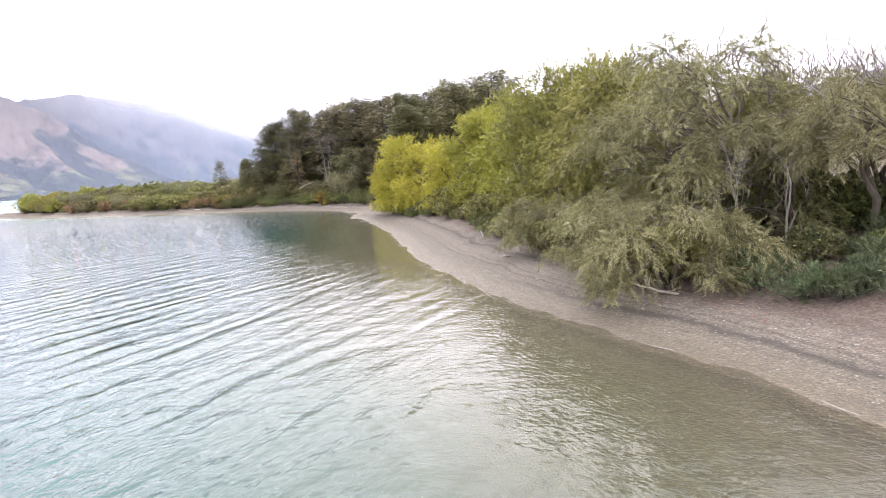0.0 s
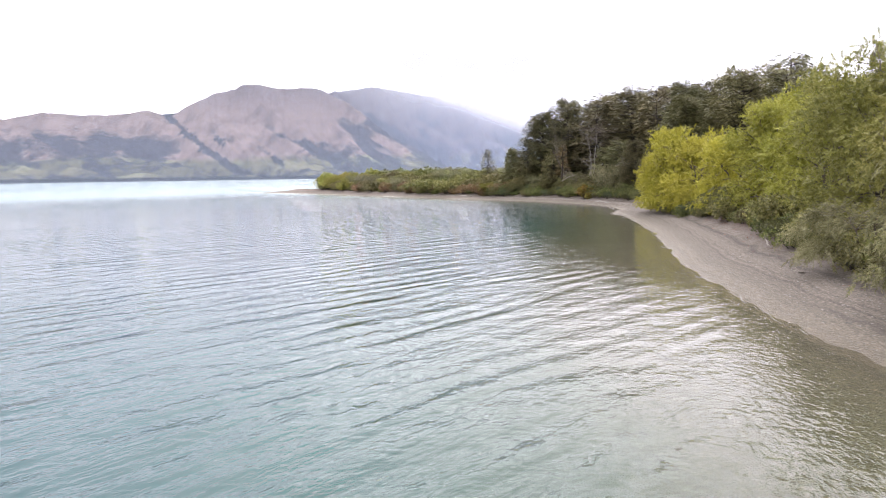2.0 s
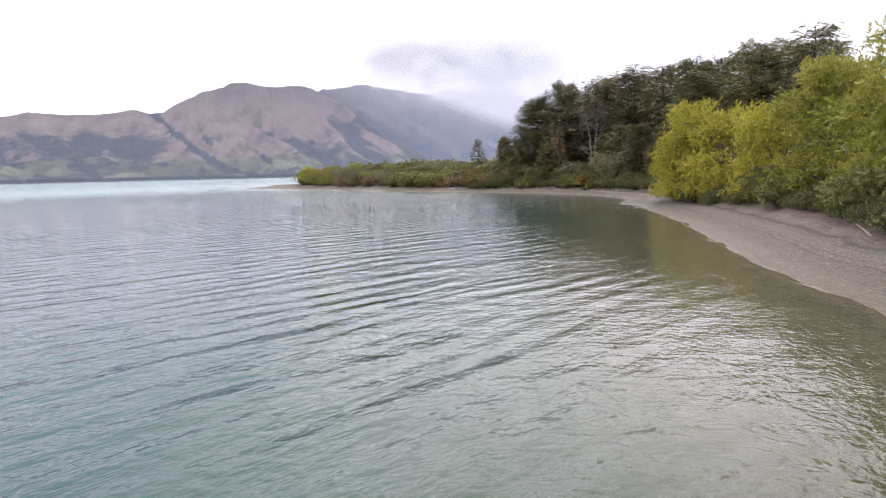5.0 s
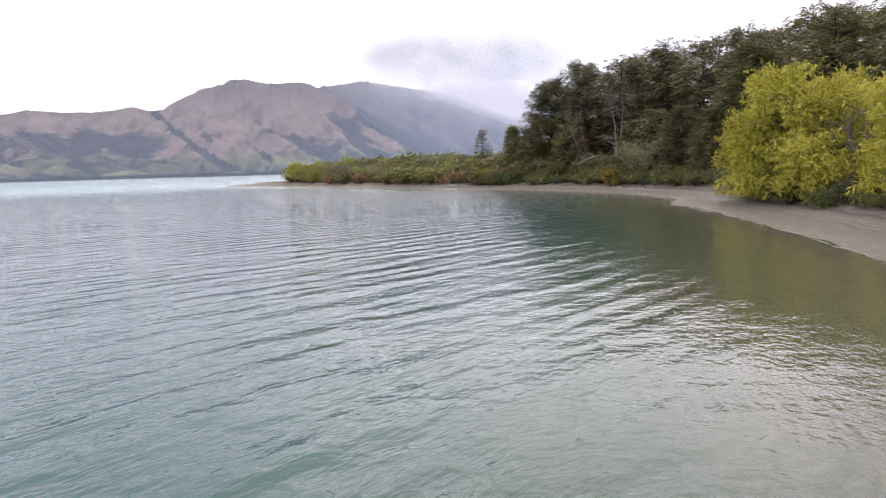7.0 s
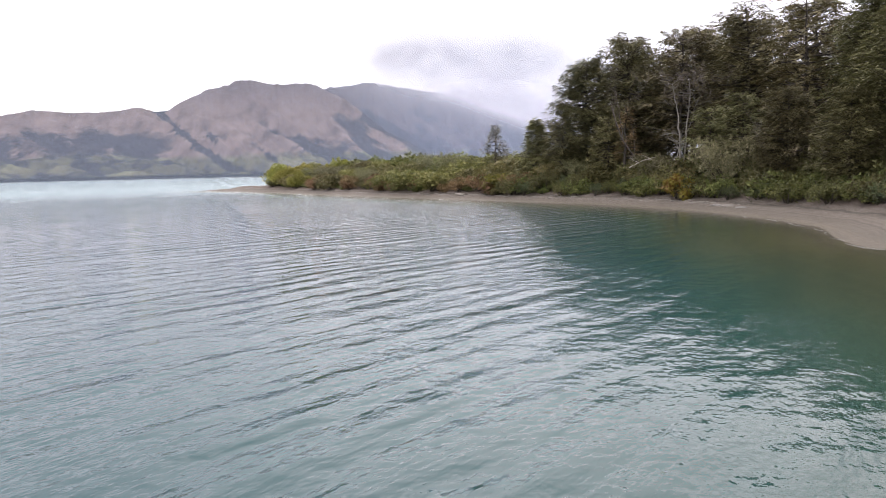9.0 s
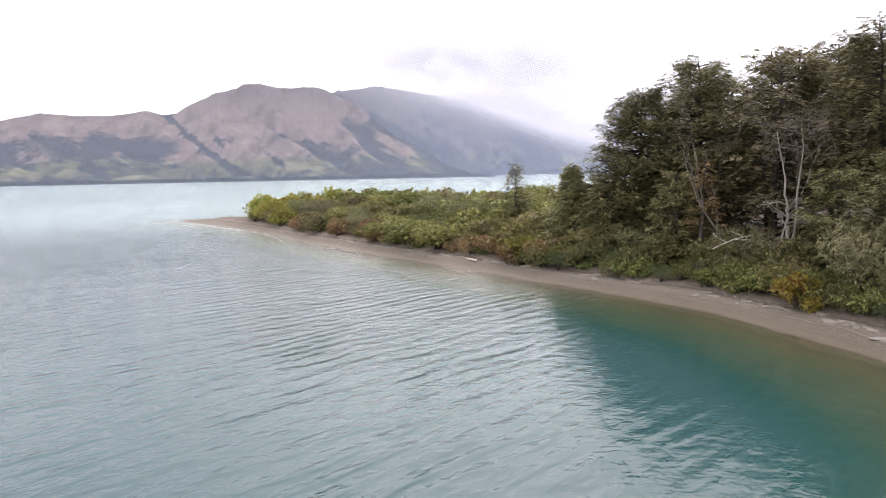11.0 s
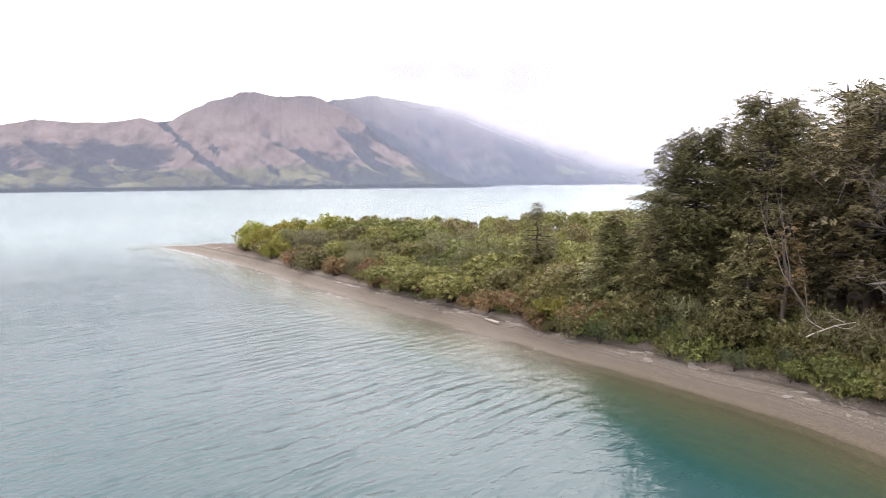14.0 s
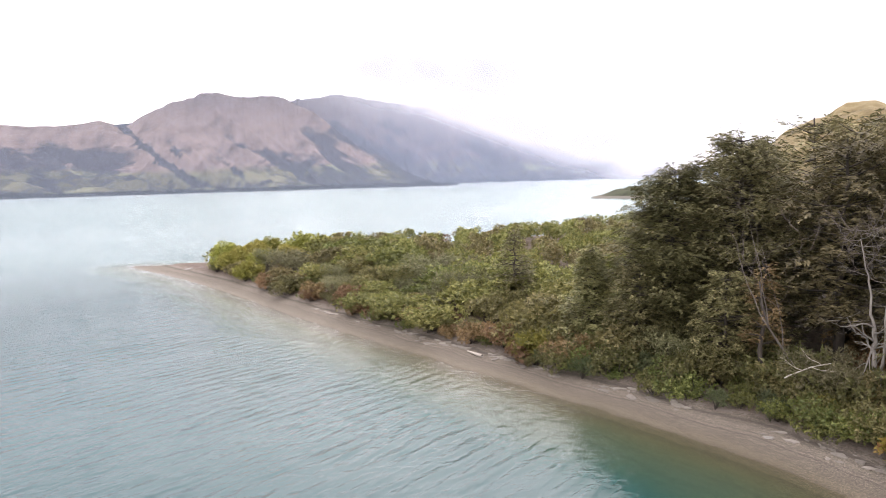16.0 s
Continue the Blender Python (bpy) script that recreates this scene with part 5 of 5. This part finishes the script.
plant(conifer(5.6, 1.2, 52, M_SHRUB_BROWN, 0.3, 0.0, "sparse rusty-brown dying conifer before the wood", 14, 5, 9, "conifer wood", "dying_conifer", 0.32, 0.5), -21.2, 74.1)
bracken = np.random.default_rng(83)
for _ in range(9):
    put(S_BROWN, bracken.uniform(-19.0, -12.5), bracken.uniform(76.5, 80.5), bracken.uniform(0, 360), bracken.uniform(0.6, 1.0))
dead_tree(-11.6, 67.0, 5.0, [(0.1, 0, 1)], 63, "grey dead stump with broken limbs", M_DEADWOOD, 0.12)
dead_tree(9.4, 13.6, 3.0, [(-0.6, -0.5, 0.6), (0.3, -0.5, 0.8)], 64, "tangle of dead grey branches under the willow", M_DEADWOOD, 0.05)


def driftwood(x, y, length, radius, turn, seed, label, forks=1, rise=0.05, lift=0.0, name="driftwood_log"):
    rng = np.random.default_rng(seed)
    s = Soup()
    pts = branching(s, (-length / 2, 0, radius * 0.7), (1, 0, rise), length, radius, 0, rng, 0.5, 0.0)
    for k in range(forks):
        branching(s, pts[2 + k % 3], unit(rng.normal(size=3) * np.array([1, 1, 0.4]) + np.array([0.6, 0, 0.3])), length * 0.35, radius * 0.5, 1, rng, 0.5, 0.0)
    ob = new(name, s.mesh(name, M_DRIFT, True))
    ob.matrix_world = pose(x, y, ground_at(x, y) + lift, 0, 0, turn)
    return tagged(ob, label, "driftwood", "driftwood on the beach")


driftwood(-35.5, 78.0, 1.2, 0.10, 150, 71, "pale driftwood log lying on the gravel", 0)
driftwood(-19.6, 72.0, 1.7, 0.03, 20, 72, "white forked dead branch sticking out of the bushes", 3, 0.35, 1.5, "fallen_branch")
driftwood(3.3, 19.6, 0.9, 0.03, 60, 73, "thin bleached stick on the gravel", 2)
driftwood(2.0, 25.3, 1.2, 0.035, 100, 74, "thin bleached stick on the gravel", 1)
driftwood(6.3, 12.4, 1.0, 0.035, 150, 75, "dark wet stick on the gravel", 2)


def silt_crust():
    """Broken plates of pale dried silt along the top of the far beach."""
    rng = np.random.default_rng(92)
    soup = Soup()
    line = [(-14.2, 62.2), (-17.3, 65.7), (-20.8, 68.5), (-24.6, 70.8), (-29, 72.9), (-36, 76.4), (-46.5, 81.5), (-54, 85.3)]
    for (ax, ay), (bx, by) in zip(line, line[1:]):
        length = math.hypot(bx - ax, by - ay)
        nx, ny = (by - ay) / length, -(bx - ax) / length
        for k in range(int(length / 0.2)):
            u = (k + rng.random()) * 0.2 / length
            x, y = ax + (bx - ax) * u, ay + (by - ay) * u
            keep = float(value_noise(np.array([x]), np.array([y]), 5.0, 17)[0])
            if keep < -0.3 or rng.random() < 0.25:
                continue
            off = 2.05 + 0.3 * keep + rng.normal() * 0.2
            x, y = x + nx * off * (-1 if shore_distance(np.array([x + nx * 3]), np.array([y + ny * 3]))[0] < 0 else 1), y + ny * off * (-1 if shore_distance(np.array([x + nx * 3]), np.array([y + ny * 3]))[0] < 0 else 1)
            n = 9
            ang = np.linspace(0, 2 * np.pi, n, endpoint=False)
            rr = rng.uniform(0.05, 0.30) * rng.uniform(0.45, 1.3, n)
            turn = math.atan2(by - ay, bx - ax) + rng.normal() * 0.5
            px, py = np.cos(ang) * rr * 1.4, np.sin(ang) * rr * 0.85
            wx, wy = x + px * math.cos(turn) - py * math.sin(turn), y + px * math.sin(turn) + py * math.cos(turn)
            z = ground_at(x, y)
            tilt = rng.normal(size=2) * 0.05
            top = np.stack([wx, wy, z + 0.022 + px * tilt[0] + py * tilt[1]], -1)
            low = np.stack([wx, wy, np.full(n, z - 0.12)], -1)
            mid = np.array([[x, y, z + 0.032]])
            v = np.concatenate([top, low, mid])
            i = np.arange(n)
            j = (i + 1) % n
            soup.add(v, np.stack([i, j, j + n, i + n], 1))
            soup.f.append(np.stack([i, j, np.full(n, 2 * n)], 1) + soup.n - len(v))
    tagged(new("silt_crust", soup.mesh("silt_crust", M_CRUST)), "broken pale plates of dried silt at the top of the beach", "silt crust", kind="stuff")


silt_crust()


def rocks():
    rng = np.random.default_rng(91)
    spots = [(-82.3, 103.2, 0.8), (-80.6, 103.4, 0.4), (-20.9, 70.6, 0.26), (-14.4, 64.7, 0.4), (-13.2, 63.2, 0.36)]
    for x, y, size in spots:
        bm = bmesh.new()
        bmesh.ops.create_icosphere(bm, subdivisions=3, radius=1)
        for v in bm.verts:
            k = 1 + 0.6 * noise.noise(v.co * 1.5 + Vector((x, y, 0))) + 0.22 * noise.noise(v.co * 4 + Vector((y, x, 0)))
            v.co = Vector((v.co.x * 1.25 * k, v.co.y * 0.9 * k, v.co.z * 0.24 * k))
        me = bpy.data.meshes.new("shore_rock")
        bm.to_mesh(me)
        bm.free()
        me.materials.append(M_ROCK)
        ob = new("shore_rock", me)
        ob.matrix_world = pose(x, y, ground_at(x, y) + size * 0.02, rng.uniform(-6, 6), rng.uniform(-6, 6), rng.uniform(120, 170)) @ Matrix.Diagonal((size * 0.6, size * 0.6, size * 0.6, 1))
        tagged(ob, "low uneven grey schist rock on the beach", "rock", "rocks on the shore")


rocks()


def foam_material():
    m, t, out = material("shore_foam")
    coord = t.nodes.new("ShaderNodeTexCoord")
    n1 = node(t, "ShaderNodeTexNoise", Scale=16.0, Detail=4.0, Roughness=0.7)
    link(t, coord, "Object", n1, "Vector")
    r = ramp(t, [(0.3, (0.18, 0.17, 0.15)), (0.65, (0.40, 0.39, 0.365))])
    link(t, n1, 0, r, 0)
    p = node(t, "ShaderNodeBsdfPrincipled", Roughness=0.45)
    link(t, r, 0, p, "Base Color")
    link(t, p, 0, out, 0)
    return m


def shore_foam():
    """The lip of the small waves that break on the near beach: short rounded ridges, never one unbroken line."""
    rng = np.random.default_rng(97)
    soup = Soup()
    line = np.array([p for p in SHORE if -14 < p[0] < 9 and 2 < p[1] < 63], float)
    run = np.concatenate([[0], np.cumsum(np.hypot(*np.diff(line, axis=0).T))])
    at = 0.0
    while at < run[-1] - 1:
        length = rng.uniform(0.4, 2.2)
        k = np.linspace(at, at + length, 9)
        x, y = np.interp(k, run, line[:, 0]), np.interp(k, run, line[:, 1])
        away = -0.05 - 0.22 * rng.random() + 0.07 * np.sin(k * 3.1 + rng.uniform(0, 6))
        tx, ty = np.gradient(x), np.gradient(y)
        n = np.hypot(tx, ty) + 1e-6
        x, y = x - ty / n * (shore_distance(x, y) - away), y + tx / n * (shore_distance(x, y) - away)
        at += length + rng.uniform(0.1, 1.4)
        if np.max(np.abs(shore_distance(x, y) - away)) > 0.25:
            continue
        thick = rng.uniform(0.004, 0.010) * np.sin(np.linspace(0.15, np.pi - 0.15, 9))
        soup.add(*tube(np.stack([x, y, np.full(9, 0.004)], -1), thick, 5))
    tagged(new("shore_foam", soup.mesh("shore_foam", foam_material(), True)), "thin broken line of foam where wavelets meet the gravel", "foam", kind="stuff")


shore_foam()


def pebbles():
    """Loose stones over the near beach and the shallows, and the litter above the wrack line."""
    rng = np.random.default_rng(95)
    x, y = rng.uniform(-2, 13, 60000), rng.uniform(2, 24, 60000)
    s = shore_distance(x, y)
    ok = (s > -3.0) & (s < 3.6)
    x, y = x[ok][:7000], y[ok][:7000]
    tv = np.array([[1, 0, 0], [0.3, 0.8, 0], [-0.8, 0.5, 0], [-0.7, -0.6, 0], [0.4, -0.8, 0], [0, 0, 0.55], [0, 0, -0.4]])
    tf = np.array([[i, (i + 1) % 5, 5] for i in range(5)] + [[(i + 1) % 5, i, 6] for i in range(5)])
    size = 0.009 + 0.022 * rng.random(len(x)) ** 3
    way = np.stack([rng.normal(size=len(x)), rng.normal(size=len(x)), 0 * x], -1)
    z = ground_height(x, y) + size * 0.2
    v, f = scatter(tv, tf, np.stack([x, y, z], -1), way, size, rng, 0.95)
    tagged(new("pebbles", mesh_from("pebbles", v, f, M_PEBBLE)), "loose grey schist pebbles on the beach and in the shallows", "gravel", kind="stuff")
    x, y = rng.uniform(-12, 15, 40000), rng.uniform(4, 50, 40000)
    s = shore_distance(x, y)
    ok = (s > np.where(y < 14, 1.1, 2.1) + rng.random(len(s)) * 0.8) & (s < 4.6)
    x, y = x[ok][:6000], y[ok][:6000]
    leaf = leaf_blade(np.zeros(3), np.array([1.0, 0, 0]), np.array([0, 1.0, 0]), np.array([0, 0, 1.0]), 1.0, 0.35, 0.1)
    way = np.stack([rng.normal(size=len(x)), rng.normal(size=len(x)), rng.normal(size=len(x)) * 0.15], -1)
    v, f = scatter(leaf, np.array([[0, 1, 2, 3]]), np.stack([x, y, ground_height(x, y) + 0.012], -1), way, rng.uniform(0.04, 0.11, len(x)), rng, 0.95)
    tagged(new("leaf_litter", mesh_from("leaf_litter", v, f, M_LITTER)), "reddish brown fallen leaves along the wrack line", "leaf litter", kind="stuff")


pebbles()
